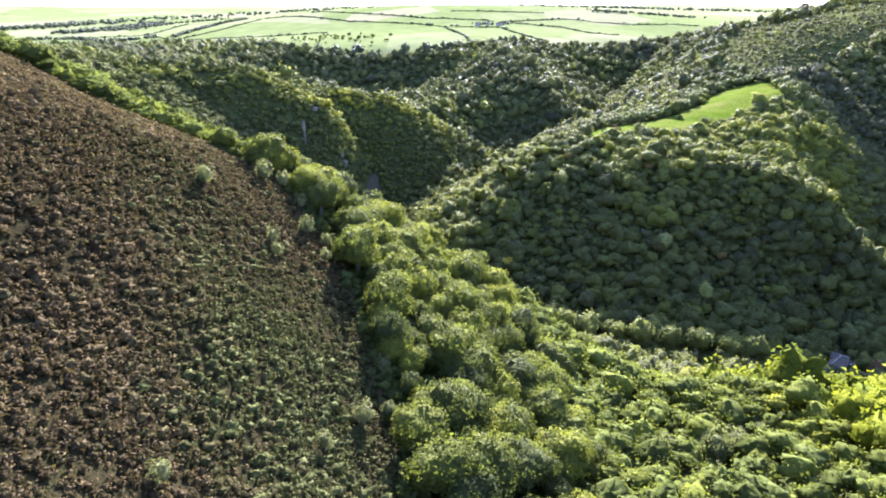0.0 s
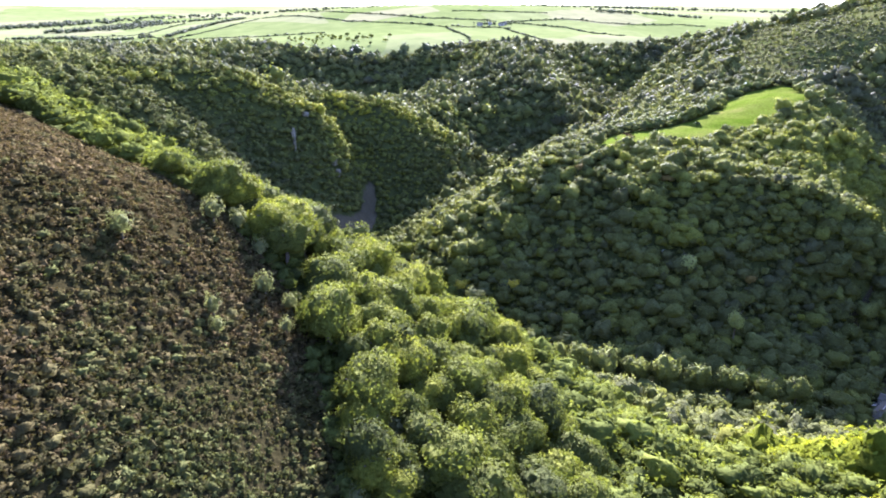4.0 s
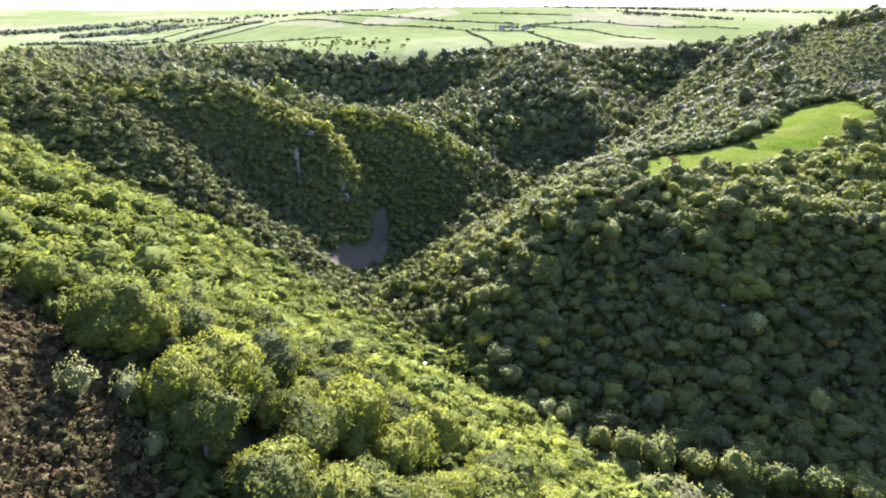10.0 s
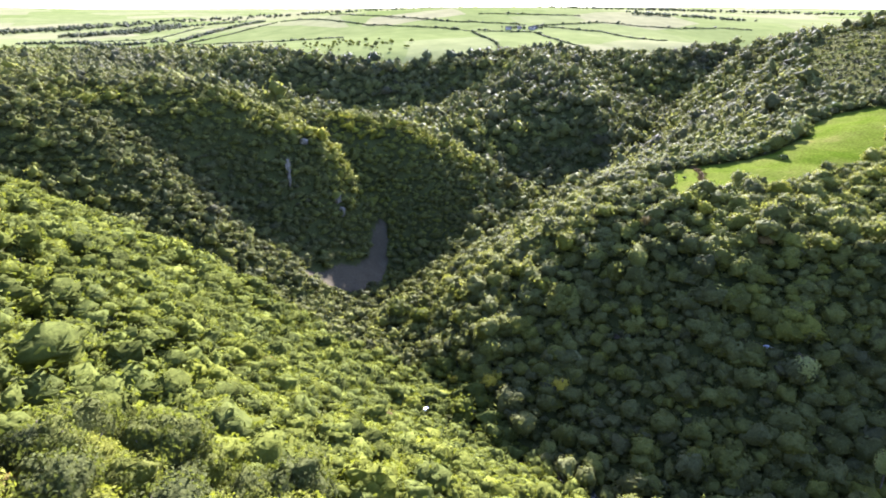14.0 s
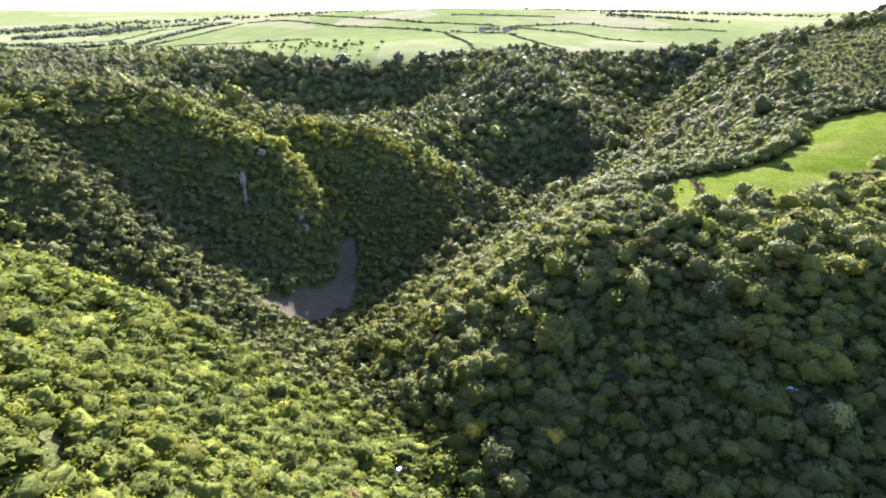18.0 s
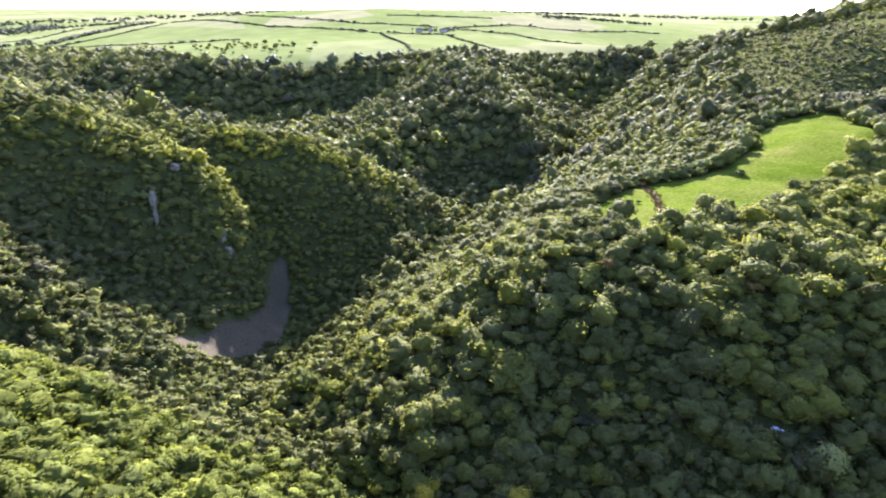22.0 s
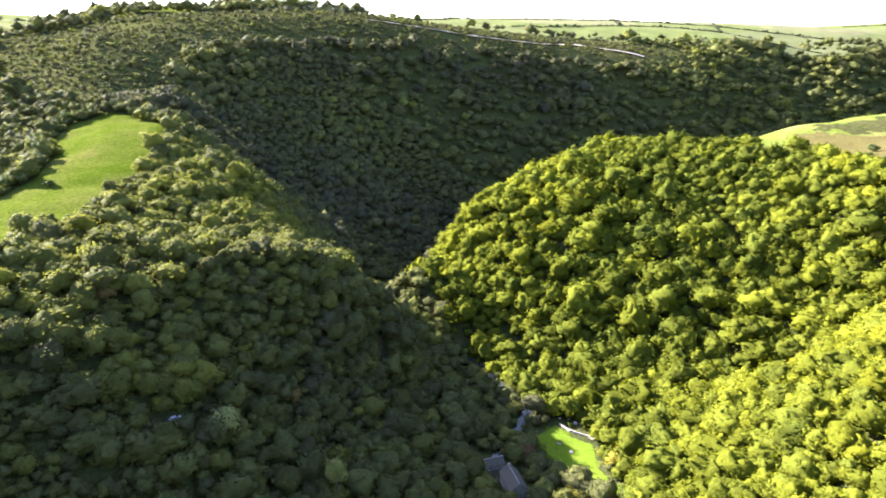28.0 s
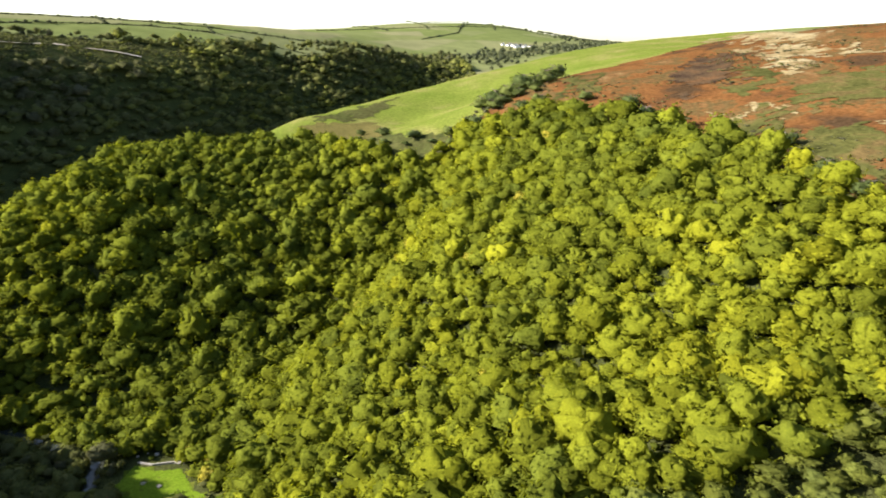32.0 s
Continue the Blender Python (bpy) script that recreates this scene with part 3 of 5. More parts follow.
def open_ground(x, y):
    """Where no tree stands: roads, river, yard."""
    return ((away(x, y, ROAD) < 3.4) & ((np.hypot(x - 127, y - 386) < 9) | (np.hypot(x - 237, y - 369) < 9))) | (away(x, y, LANE) < 2.5) | ((away(x, y, RIVER) < 2.2) & (x > 205)) | inside(x, y, YARD) | (away(x, y, LAYBY) < 3.4) | (np.hypot(x + 20, y - 378) < 3.6) | (away(x, y, [(420, 100), (437, 116), (505, 143), (532, 252)]) < 9) | (away(x, y, LAWN + LAWN[:1]) < 3.2) | inside(x, y, SCREE) | (away(x, y, SCREE + SCREE[:1]) < 1.0 + 4 * (patches(x, y, 5, 77) - 0.5))


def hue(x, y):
    """Mean leaf tint by the side of the valley: sun and shade are put into the leaf colour, bright on the sunny slopes,
    dark green in the gorge.
    """
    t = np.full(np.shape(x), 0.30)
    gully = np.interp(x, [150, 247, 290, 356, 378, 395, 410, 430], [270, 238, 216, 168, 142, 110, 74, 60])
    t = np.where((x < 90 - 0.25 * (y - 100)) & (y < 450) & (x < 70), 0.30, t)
    # right hill: higher tint paints sun on the lit side of the gully
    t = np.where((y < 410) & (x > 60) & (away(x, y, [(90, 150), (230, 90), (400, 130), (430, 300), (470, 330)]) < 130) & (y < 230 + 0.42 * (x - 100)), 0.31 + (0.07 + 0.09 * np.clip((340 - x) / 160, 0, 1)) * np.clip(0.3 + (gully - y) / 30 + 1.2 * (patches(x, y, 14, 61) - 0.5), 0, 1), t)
    # shade of the far slope put in as a lower tint
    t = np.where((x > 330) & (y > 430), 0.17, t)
    # lighter tint paints sun onto the meadow ridge's right flank
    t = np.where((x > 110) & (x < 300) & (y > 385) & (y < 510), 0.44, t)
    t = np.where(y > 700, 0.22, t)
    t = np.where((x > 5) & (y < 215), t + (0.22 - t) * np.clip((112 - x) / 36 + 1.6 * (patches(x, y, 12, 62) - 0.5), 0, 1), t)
    # yellower, lighter tint paints the sunlit rim along both spur crests
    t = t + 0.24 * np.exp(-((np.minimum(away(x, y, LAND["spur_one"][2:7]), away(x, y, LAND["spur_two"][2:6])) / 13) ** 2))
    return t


def woods(name, box, step, protos, size, label, keep=None, wild=0.1, tall=(0.65, 1.05), mat=None, uneven=0.31):
    def ok(x, y):
        k = (cover(x, y) == 0) & inside(x, y, VIEW) & ~open_ground(x, y)
        return k & keep(x, y) if keep else k
    x, y = points(*box, step, ok)
    # steep ground carries more trees for its plan area
    for most in (0.0, 0.56):
        ax, ay = points(*box, step, ok)
        fall = np.hypot(height(ax + 3, ay) - height(ax - 3, ay), height(ax, ay + 3) - height(ax, ay - 3)) / 6
        more = rng.random(len(ax)) < np.clip(1.6 * (np.sqrt(1 + fall**2) - 1 - most), 0, 0.9)
        x, y = np.r_[x, ax[more]], np.r_[y, ay[more]]
    rad = size * np.clip(rng.lognormal(-0.13 * uneven, uneven, len(x)), 0.45, 1.85) * (0.9 + 0.3 * patches(x, y, 25, 5))
    z = height(x, y) + rad * (0.3 + 0.6 * rng.random(len(x)) ** 1.5) + 0.8
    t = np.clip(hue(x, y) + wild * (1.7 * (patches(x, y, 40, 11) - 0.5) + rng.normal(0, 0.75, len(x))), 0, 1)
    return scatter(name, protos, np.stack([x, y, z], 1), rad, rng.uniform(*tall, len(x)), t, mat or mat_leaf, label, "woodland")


def is_spur(x, y):
    return (x < 5) & (y > 300) & (y < 730) & (x < -20 + 0.12 * (y - 480))


def is_hill(x, y):
    return (x < 95) & (y < 425) & (y > 60) & (x < 60 - 0.55 * (y - 300))


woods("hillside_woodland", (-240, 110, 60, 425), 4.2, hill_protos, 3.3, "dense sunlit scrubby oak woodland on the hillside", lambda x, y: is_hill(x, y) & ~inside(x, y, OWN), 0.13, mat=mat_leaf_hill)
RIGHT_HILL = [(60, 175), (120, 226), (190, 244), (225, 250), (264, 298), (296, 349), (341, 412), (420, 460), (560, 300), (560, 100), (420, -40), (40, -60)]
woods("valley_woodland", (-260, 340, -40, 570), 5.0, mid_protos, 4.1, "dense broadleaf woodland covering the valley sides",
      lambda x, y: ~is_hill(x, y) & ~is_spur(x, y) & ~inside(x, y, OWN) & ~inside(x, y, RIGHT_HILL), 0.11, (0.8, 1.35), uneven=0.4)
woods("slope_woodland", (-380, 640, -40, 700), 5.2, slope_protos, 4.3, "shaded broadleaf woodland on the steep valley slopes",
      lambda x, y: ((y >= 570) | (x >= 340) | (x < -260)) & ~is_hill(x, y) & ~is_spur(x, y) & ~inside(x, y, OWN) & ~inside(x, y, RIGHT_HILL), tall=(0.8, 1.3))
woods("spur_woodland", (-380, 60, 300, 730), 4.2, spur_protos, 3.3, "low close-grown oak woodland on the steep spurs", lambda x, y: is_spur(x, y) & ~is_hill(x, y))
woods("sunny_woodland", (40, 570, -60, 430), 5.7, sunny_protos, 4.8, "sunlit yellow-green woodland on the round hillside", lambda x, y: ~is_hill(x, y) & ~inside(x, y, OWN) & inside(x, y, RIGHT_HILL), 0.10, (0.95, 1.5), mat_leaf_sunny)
under_protos = [crown_proto(3, 7, 20, 0.24, 230 + s, 4) for s in range(6)]


def undergrowth(box, keep, low, high, mat, gap_shade):
    """Low hazel and holly that closes the gaps under the taller trees, its leaf tint lowered to paint in the shade
    there.
    """
    x, y = points(*box, 5.6, lambda x, y: (cover(x, y) == 0) & inside(x, y, VIEW) & ~open_ground(x, y) & ~inside(x, y, OWN) & keep(x, y))
    rad = rng.uniform(low, high, len(x))
    t = np.clip(hue(x, y) - gap_shade + rng.normal(0, 0.08, len(x)), 0, 1)
    scatter("undergrowth", under_protos, np.stack([x, y, height(x, y) + 0.5 * rad], 1), rad, rng.uniform(0.8, 1.2, len(x)), t, mat, "low hazel and holly under the taller trees", "undergrowth")


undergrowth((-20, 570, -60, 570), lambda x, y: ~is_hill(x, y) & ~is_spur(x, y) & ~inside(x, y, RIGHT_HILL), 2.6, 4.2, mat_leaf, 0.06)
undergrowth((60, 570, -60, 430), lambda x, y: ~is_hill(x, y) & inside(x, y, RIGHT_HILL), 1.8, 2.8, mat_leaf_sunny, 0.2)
p = np.array(along([(*q, 0) for q in ROAD], 2.6))
x, y = p[:, 0] + rng.normal(0, 2.0, len(p)), p[:, 1] + rng.normal(0, 2.0, len(p))
k = (np.hypot(x - 127, y - 386) > 9) & (np.hypot(x - 167, y - 361) > 5) & (np.hypot(x - 237, y - 369) > 11)
x, y, rad = x[k], y[k], rng.uniform(2.4, 3.8, k.sum())
scatter("roadside_trees", slope_protos, np.stack([x, y, height(x, y) + 1.0 * rad], 1), rad, rng.uniform(0.9, 1.2, len(x)), np.clip(rng.normal(0.25, 0.1, len(x)), 0, 1), mat_leaf,
        "young trees overhanging the woodland road", "trees")
woods("upper_woodland", (-1000, 760, 700, 1560), 8.6, far_protos, 6.6, "dark woodland on the far valley walls", tall=(0.8, 1.25))
woods("far_valley_woodland", (640, 1700, -300, 900), 12.0, far_protos, 7.8, "dark woodland on the far valley walls")


def part(name, bm, mat, parent, label=""):
    """Links a bmesh, or a mesh, as one part under a thing."""
    me = bm
    if isinstance(bm, bmesh.types.BMesh):
        me = bpy.data.meshes.new(name)
        bm.to_mesh(me)
        bm.free()
    if not me.materials:
        me.materials.append(mat)
    ob = new(name, me)
    ob.parent = parent
    return tagged(ob, label)


def empty(name, x, y, z, turn=0.0):
    ob = new(name)
    ob.matrix_world = pose(x, y, z, 0, 0, turn)
    return ob


def ground_at(x, y):
    return float(height(np.array([x], float), np.array([y], float))[0])


def trunk_mesh(seed, tall=1.0, girth=0.09):
    """A tapered, leaning trunk with three limbs, for a crown of radius 1."""
    r = random.Random(seed)
    bm = bmesh.new()

    def limb(p, q, a, b):
        w = (q - p)
        m = w.to_track_quat("Z", "Y").to_matrix().to_4x4()
        m.translation = (p + q) / 2
        bmesh.ops.create_cone(bm, cap_ends=True, segments=6, radius1=a, radius2=b, depth=w.length, matrix=m)
    top = Vector((r.uniform(-.1, .1), r.uniform(-.1, .1), 0.35 * tall))
    limb(Vector((0, 0, -1.0)), top, girth, girth * 0.6)
    for i in range(3):
        a = i * 2.1 + r.uniform(-.3, .3)
        limb(top * r.uniform(0.2, 0.8), Vector((math.cos(a) * 0.55, math.sin(a) * 0.55, r.uniform(0.3, 0.6))), girth * 0.5, girth * 0.2)
    me = bpy.data.meshes.new("trunk")
    bm.to_mesh(me)
    bm.free()
    me.materials.append(mat_bark)
    return me


def crown_mesh(proto, mat):
    me = mesh_from("crown", *proto)
    me.materials.append(mat)
    return me


trunks = [trunk_mesh(s) for s in range(4)]
own_crowns = [crown_mesh(p, mat_leaf_own) for p in near_protos]


def tree(name, x, y, radius, crown, trunk, label, category="tree", group="", tall=1.0, up=0.5):
    """One tree: an empty at its foot, trunk and crown under it."""
    z = ground_at(x, y)
    ob = tagged(empty(name, x, y, z), label, category, group)
    c, t = part("crown", crown, None, ob), part("trunk", trunk, None, ob)
    h = radius * up + 0.7
    turn = random.uniform(0, 360)
    c.matrix_local = pose(0, 0, h, 0, 0, turn) @ Matrix.Diagonal((radius, radius, radius * tall, 1))
    k = max(h + 0.4, radius * 0.7)
    t.matrix_local = pose(0, 0, k * 0.97 - 0.3, 0, 0, turn) @ Matrix.Diagonal((radius, radius, k, 1))
    return ob


gx, gy = points(-76, 40, 74, 222, 5.9, lambda x, y: inside(x, y, OWN) & (cover(x, y) == 0) & (away(x, y, HEATH[1:8]) > 2.6))
for i, (x, y) in enumerate(zip(gx, gy)):
    tree("oak_tree", x, y, min(6.8, random.lognormvariate(1.52, 0.24)), own_crowns[i % 8], trunks[i % 4], "bushy green oak in the hillside wood", "tree", "hillside oaks", random.uniform(0.95, 1.35), 0.85)

# thicket in a low leaf tint, which paints the shade band at the wood's edge
gx, gy = points(-80, 40, 70, 225, 2.7, lambda x, y: inside(x, y, OWN) & (cover(x, y) == 0) & ~open_ground(x, y))
ex = np.array(along([(*q, 0) for q in [(-5, 75), (-10, 105), (-18, 125), (-25, 145), (-35, 164), (-51, 178), (-76, 191)]], 1.3))
gx, gy = np.r_[gx, ex[:, 0] + rng.normal(0.6, 0.9, len(ex))], np.r_[gy, ex[:, 1] + rng.normal(0.6, 0.9, len(ex))]
rad = rng.uniform(1.2, 2.5, len(gx))
scatter("holly_thicket", hill_protos, np.stack([gx, gy, height(gx, gy) + 0.55 * rad], 1), rad, rng.uniform(0.8, 1.2, len(gx)), np.clip(rng.normal(0.14, 0.12, len(gx)), 0, 1), mat_leaf_hill, "holly and hazel closing the oak wood edge, darkened as shade", "thicket")

# bracken and heather, low tufts with larger rounded shrubs among them
def heath_tint(x, y):
    base = 0.10 + 0.72 * patches(x, y, 9, 3) * (0.5 + 0.9 * patches(x, y, 38, 9)) * np.clip(0.55 + (150 - y) / 170, 0.3, 1.1)
    base = base + 0.28 * np.clip(1 - away(x, y, HEATH[3:8]) / 28, 0, 1)
    return np.clip(base + 0.17 * np.clip((x + 40) / 40, -0.5, 1) * np.clip((185 - y) / 60, 0, 1) + rng.normal(0, 0.18, len(x)), 0, 1)


def on_heath(x, y):
    return (cover(x, y) == 1) & (x > -0.62 * y - 25)


def strewn(step, keep):
    """Points thrown at random over the heath."""
    n = int(200 * 220 / step**2)
    x, y = rng.uniform(-200, 0, n), rng.uniform(40, 260, n)
    k = keep(x, y)
    return x[k], y[k]


tuft = [crown_proto(2, 6, 18, 0.3, 60 + s, 3, 0.8, -0.2, 0.1, 0.75) for s in range(8)]
shrub = [crown_proto(3, 8, 30, 0.2, 160 + s, 6, 0.85, -0.3) for s in range(8)]
x, y = strewn(0.95, on_heath)
rad = rng.uniform(0.6, 1.15, len(x)) * (1.0 + 0.5 * patches(x, y, 4, 21))
scatter("heath", tuft, np.stack([x, y, height(x, y) + 0.2 * rad], 1), rad, rng.uniform(0.7, 1.2, len(x)), heath_tint(x, y), mat_heath_tuft, "brown bracken and heather with green tufts", "heath")
x, y = points(-330, 0, 10, 270, 2.5, lambda x, y: (cover(x, y) == 1) & ~((y > 40) & (x > -200) & on_heath(x, y)))
rad = rng.uniform(1.5, 2.6, len(x))
scatter("outer_heath", tuft, np.stack([x, y, height(x, y) + 0.15 * rad], 1), rad, rng.uniform(0.5, 0.8, len(x)), heath_tint(x, y), mat_heath_tuft, "brown bracken and heather on the upper hillside", "heath")
x, y = strewn(1.75, lambda x, y: on_heath(x, y) & (patches(x, y, 6, 23) + 0.35 * patches(x, y, 30, 24) + 0.25 * np.clip(1 - away(x, y, HEATH[1:8]) / 30, 0, 1) > 0.54))
rad = rng.uniform(0.7, 1.7, len(x))
scatter("heath_shrubs", shrub, np.stack([x, y, height(x, y) + 0.25 * rad], 1), rad, rng.uniform(0.7, 1.1, len(x)), np.clip(heath_tint(x, y) + 0.2, 0, 1), mat_heath_tuft,
        "low rounded gorse and bilberry shrubs on the heath", "shrub")

# scrub on the moor above the meadow, in clumps
x, y = points(320, 1160, 320, 1000, 4.5, lambda x, y: (cover(x, y) == 5) & (x > 320) & (away(x, y, TRACK) > 8) & (0.65 * patches(x, y, 34, 31) + 0.35 * patches(x, y, 11, 32) + 0.10 * rng.normal(size=x.shape) > 0.22))
rad = np.clip(rng.lognormal(0.75, 0.45, len(x)), 1.0, 5.5)
scatter("scrub", under_protos, np.stack([x, y, height(x, y) + 0.3 * rad], 1), rad, rng.uniform(0.7, 1.1, len(x)), np.clip(rng.normal(0.22, 0.12, len(x)), 0, 1), mat_leaf,
        "scattered thorn scrub on the open moor", "scrub")
x, y = points(-40, 900, -420, 90, 3.4, lambda x, y: (cover(x, y) == 3) & (0.55 * patches(x, y, 26, 33) + 0.45 * patches(x, y, 7, 34) + 0.12 * rng.normal(size=x.shape) > 0.74))
rad = np.clip(rng.lognormal(0.0, 0.45, len(x)), 0.5, 2.4)
scatter("moor_gorse", under_protos, np.stack([x, y, height(x, y) + 0.25 * rad], 1), rad, rng.uniform(0.4, 0.7, len(x)), np.clip(rng.normal(0.12, 0.12, len(x)), 0, 1), mat_leaf,
        "low gorse patches on rust-brown moor", "gorse")


# ---------------------------------------------------------------- roads, river
def ribbon(name, line, width, mat, lift, label, category, step=4.0):
    p = np.array(along([(*q, 0) for q in line], step))
    d = np.gradient(p[:, :2], axis=0)
    d /= np.linalg.norm(d, axis=1)[:, None]
    nrm = np.stack([-d[:, 1], d[:, 0]], 1)
    k = np.linspace(-0.5, 0.5, 5)
    xy = p[:, None, :2] + nrm[:, None, :] * (k * width)[None, :, None]
    z0 = height(p[:, 0], p[:, 1])
    for _ in range(6):
        z0[1:-1] = 0.5 * z0[1:-1] + 0.25 * (z0[2:] + z0[:-2])
    z = np.maximum(z0[:, None] + lift, height(xy[..., 0], xy[..., 1]) + 0.15)
    co = np.concatenate([xy, z[..., None]], 2).reshape(-1, 3)
    i = (np.arange(len(p) - 1)[:, None] * 5 + np.arange(4)[None]).ravel()
    me = mesh_from(name, co, np.stack([i, i + 1, i + 6, i + 5], 1))
    me.materials.append(mat)
    return tagged(new(name, me), label, category, kind="structure")


ribbon("road", ROAD, 3.8, mat_asphalt, 0.5, "narrow grey asphalt road through the woods", "road")
ribbon("lane", LANE, 3.2, mat_asphalt, 0.5, "grey lane down to the house", "road")
ribbon("track", TRACK, 7.0, mat_gravel, 0.6, "pale gravel track along the moor edge", "track", 8.0)
ribbon("river", RIVER[13:19], 5.5, mat_water, 0.25, "dark shallow river in the valley bottom", "river")


def patch(name, poly, mat, step, label, category, lift=0.12):
    """A sheet of turf laid on the ground within an outline."""
    xs = np.arange(min(p[0] for p in poly), max(p[0] for p in poly) + step, step)
    ys = np.arange(min(p[1] for p in poly), max(p[1] for p in poly) + step, step)
    gx, gy = np.meshgrid(xs, ys)
    gx = gx + rng.uniform(-0.3, 0.3, gx.shape) * step
    gy = gy + rng.uniform(-0.3, 0.3, gy.shape) * step
    co = np.stack([gx.ravel(), gy.ravel(), height(gx, gy).ravel() + lift], 1)
    i = (np.arange(len(ys) - 1)[:, None] * len(xs) + np.arange(len(xs) - 1)[None]).ravel()
    q = np.stack([i, i + 1, i + len(xs) + 1, i + len(xs)], 1)
    mid = co[q].mean(1)
    q = q[inside(mid[:, 0], mid[:, 1], poly)]
    used = np.unique(q)
    me = mesh_from(name, co[used], np.searchsorted(used, q))
    me.polygons.foreach_set("use_smooth", np.ones(len(q), bool))
    me.materials.append(mat)
    return tagged(new(name, me), label, category, kind="structure")


ribbon("gravel_layby", LAYBY, 5.0, mat_stone, 0.3, "grey stony lay-by between hillside oaks", "lay-by", 2.0)
ribbon("gravel_clearing", [(270, 998), (277, 1002), (286, 1004)], 7.0, mat_gravel, 0.6, "pale gravel clearing far up the valley", "clearing")
patch("meadow", MEADOW, mat_pasture, 2.0, "sunlit green hilltop meadow", "meadow")
patch("scree", SCREE, mat_scree, 1.5, "shaded grey stony clearing between wooded spurs", "scree", 1.0)


def tract(name, poly, mat, step, label, category, lift=0.2, ragged=5.0):
    """A stretch of other growth on open ground, with a frayed edge."""
    x0, x1, y0, y1 = (f(p[k] for p in poly) + g * 2 * ragged for k in (0, 1) for f, g in ((min, -1), (max, 1)))
    xs, ys = np.arange(x0, x1, step), np.arange(y0, y1, step)
    gx, gy = np.meshgrid(xs, ys)
    gx = gx + rng.uniform(-0.35, 0.35, gx.shape) * step
    gy = gy + rng.uniform(-0.35, 0.35, gy.shape) * step
    co = np.stack([gx.ravel(), gy.ravel(), height(gx, gy).ravel() + lift], 1)
    i = (np.arange(len(ys) - 1)[:, None] * len(xs) + np.arange(len(xs) - 1)[None]).ravel()
    q = np.stack([i, i + 1, i + len(xs) + 1, i + len(xs)], 1)
    m = co[q].mean(1)
    wx = m[:, 0] + ragged * (3.0 * (patches(m[:, 0], m[:, 1], 6, 41) - 0.5) + 2.0 * (patches(m[:, 0], m[:, 1], 2.2, 43) - 0.5) + rng.normal(0, 0.15, len(m)))
    wy = m[:, 1] + ragged * (3.0 * (patches(m[:, 0], m[:, 1], 6, 42) - 0.5) + 2.0 * (patches(m[:, 0], m[:, 1], 2.2, 44) - 0.5) + rng.normal(0, 0.15, len(m)))
    q = q[inside(wx, wy, poly)]
    used = np.unique(q)
    me = mesh_from(name, co[used], np.searchsorted(used, q))
    me.polygons.foreach_set("use_smooth", np.ones(len(q), bool))
    me.materials.append(mat)
    return tagged(new(name, me), label, category, kind="structure")


tract("rough_grass", ROUGH, mat_rough, 1.6, "brown rough grass at the foot of the field", "rough grass")
tract("field_heather", HEATHER, mat_scrub, 1.6, "dark heather patch on the green field", "heather", 0.26)
STRAW = [[(624, -267), (660, -364), (395, -193), (388, -180), (422, -152)], [(410, -140), (396, -163), (338, -163), (310, -170), (300, -151), (325, -145), (350, -134), (320, -103), (327, -92), (378, -126)],
         [(222, -62), (205, -72), (186, -62), (200, -48)], [(290, -24), (276, -38), (262, -36), (276, -20)]]
OLIVE = [[(289, -73), (293, -108), (270, -128), (240, -92), (240, -60), (251, -42), (271, -46)], [(346, -79), (363, -109), (321, -86), (298, -63), (306, -46)], [(279, -14), (278, -34), (237, -20), (222, -6), (249, 2)],
         [(407, 19), (450, -21), (397, -14), (372, 3), (384, 22)], [(227, 2), (227, -19), (209, -41), (160, 0), (196, 6)]]
LING = [[(387, -70), (418, -112), (374, -98), (335, -62), (334, -37), (364, -40)], [(215, -92), (200, -116), (180, -90), (196, -74)]]
for line in STRAW:
    tract("straw_grass", line, mat_straw, 1.8, "pale straw-coloured grass on the rust moor", "grass", 0.24, 7.0)
for line in OLIVE:
    tract("bilberry_moor", line, mat_olive, 1.8, "olive-green bilberry on the rust moor", "moor", 0.28, 7.0)
for line in LING:
    tract("heather_moor", line, mat_ling, 1.8, "dark brown heather on the rust moor", "moor", 0.32, 7.0)
patch("lawn", LAWN, mat_lawn, 0.8, "bright green lawn by the river", "lawn")

# ---------------------------------------------------------------- hedges and far trees
HEDGES = [
    [(-560, 2000), (-600, 1800), (-644, 1668), (-678, 1606), (-643, 1461)], [(-560, 2040), (-249, 1690), (-59, 1582), (-5, 1542), (38, 1320), (43, 1225)],
    [(-400, 1960), (-235, 1825), (-57, 1693), (50, 1662), (120, 1640)], [(-1026, 1805), (-857, 1860), (-678, 1606)],
    [(-654, 1593), (-521, 1557), (-393, 1520), (-277, 1510)], [(10, 1548), (126, 1526), (158, 1365), (194, 1261)],
    [(135, 1625), (276, 1577), (335, 1458), (370, 1420)], [(308, 1736), (386, 1721), (483, 1746), (615, 1797), (672, 1770)],
    [(12, 1812), (266, 1818)], [(135, 1625), (308, 1736)], [(-857, 1860), (-900, 2300)],
]
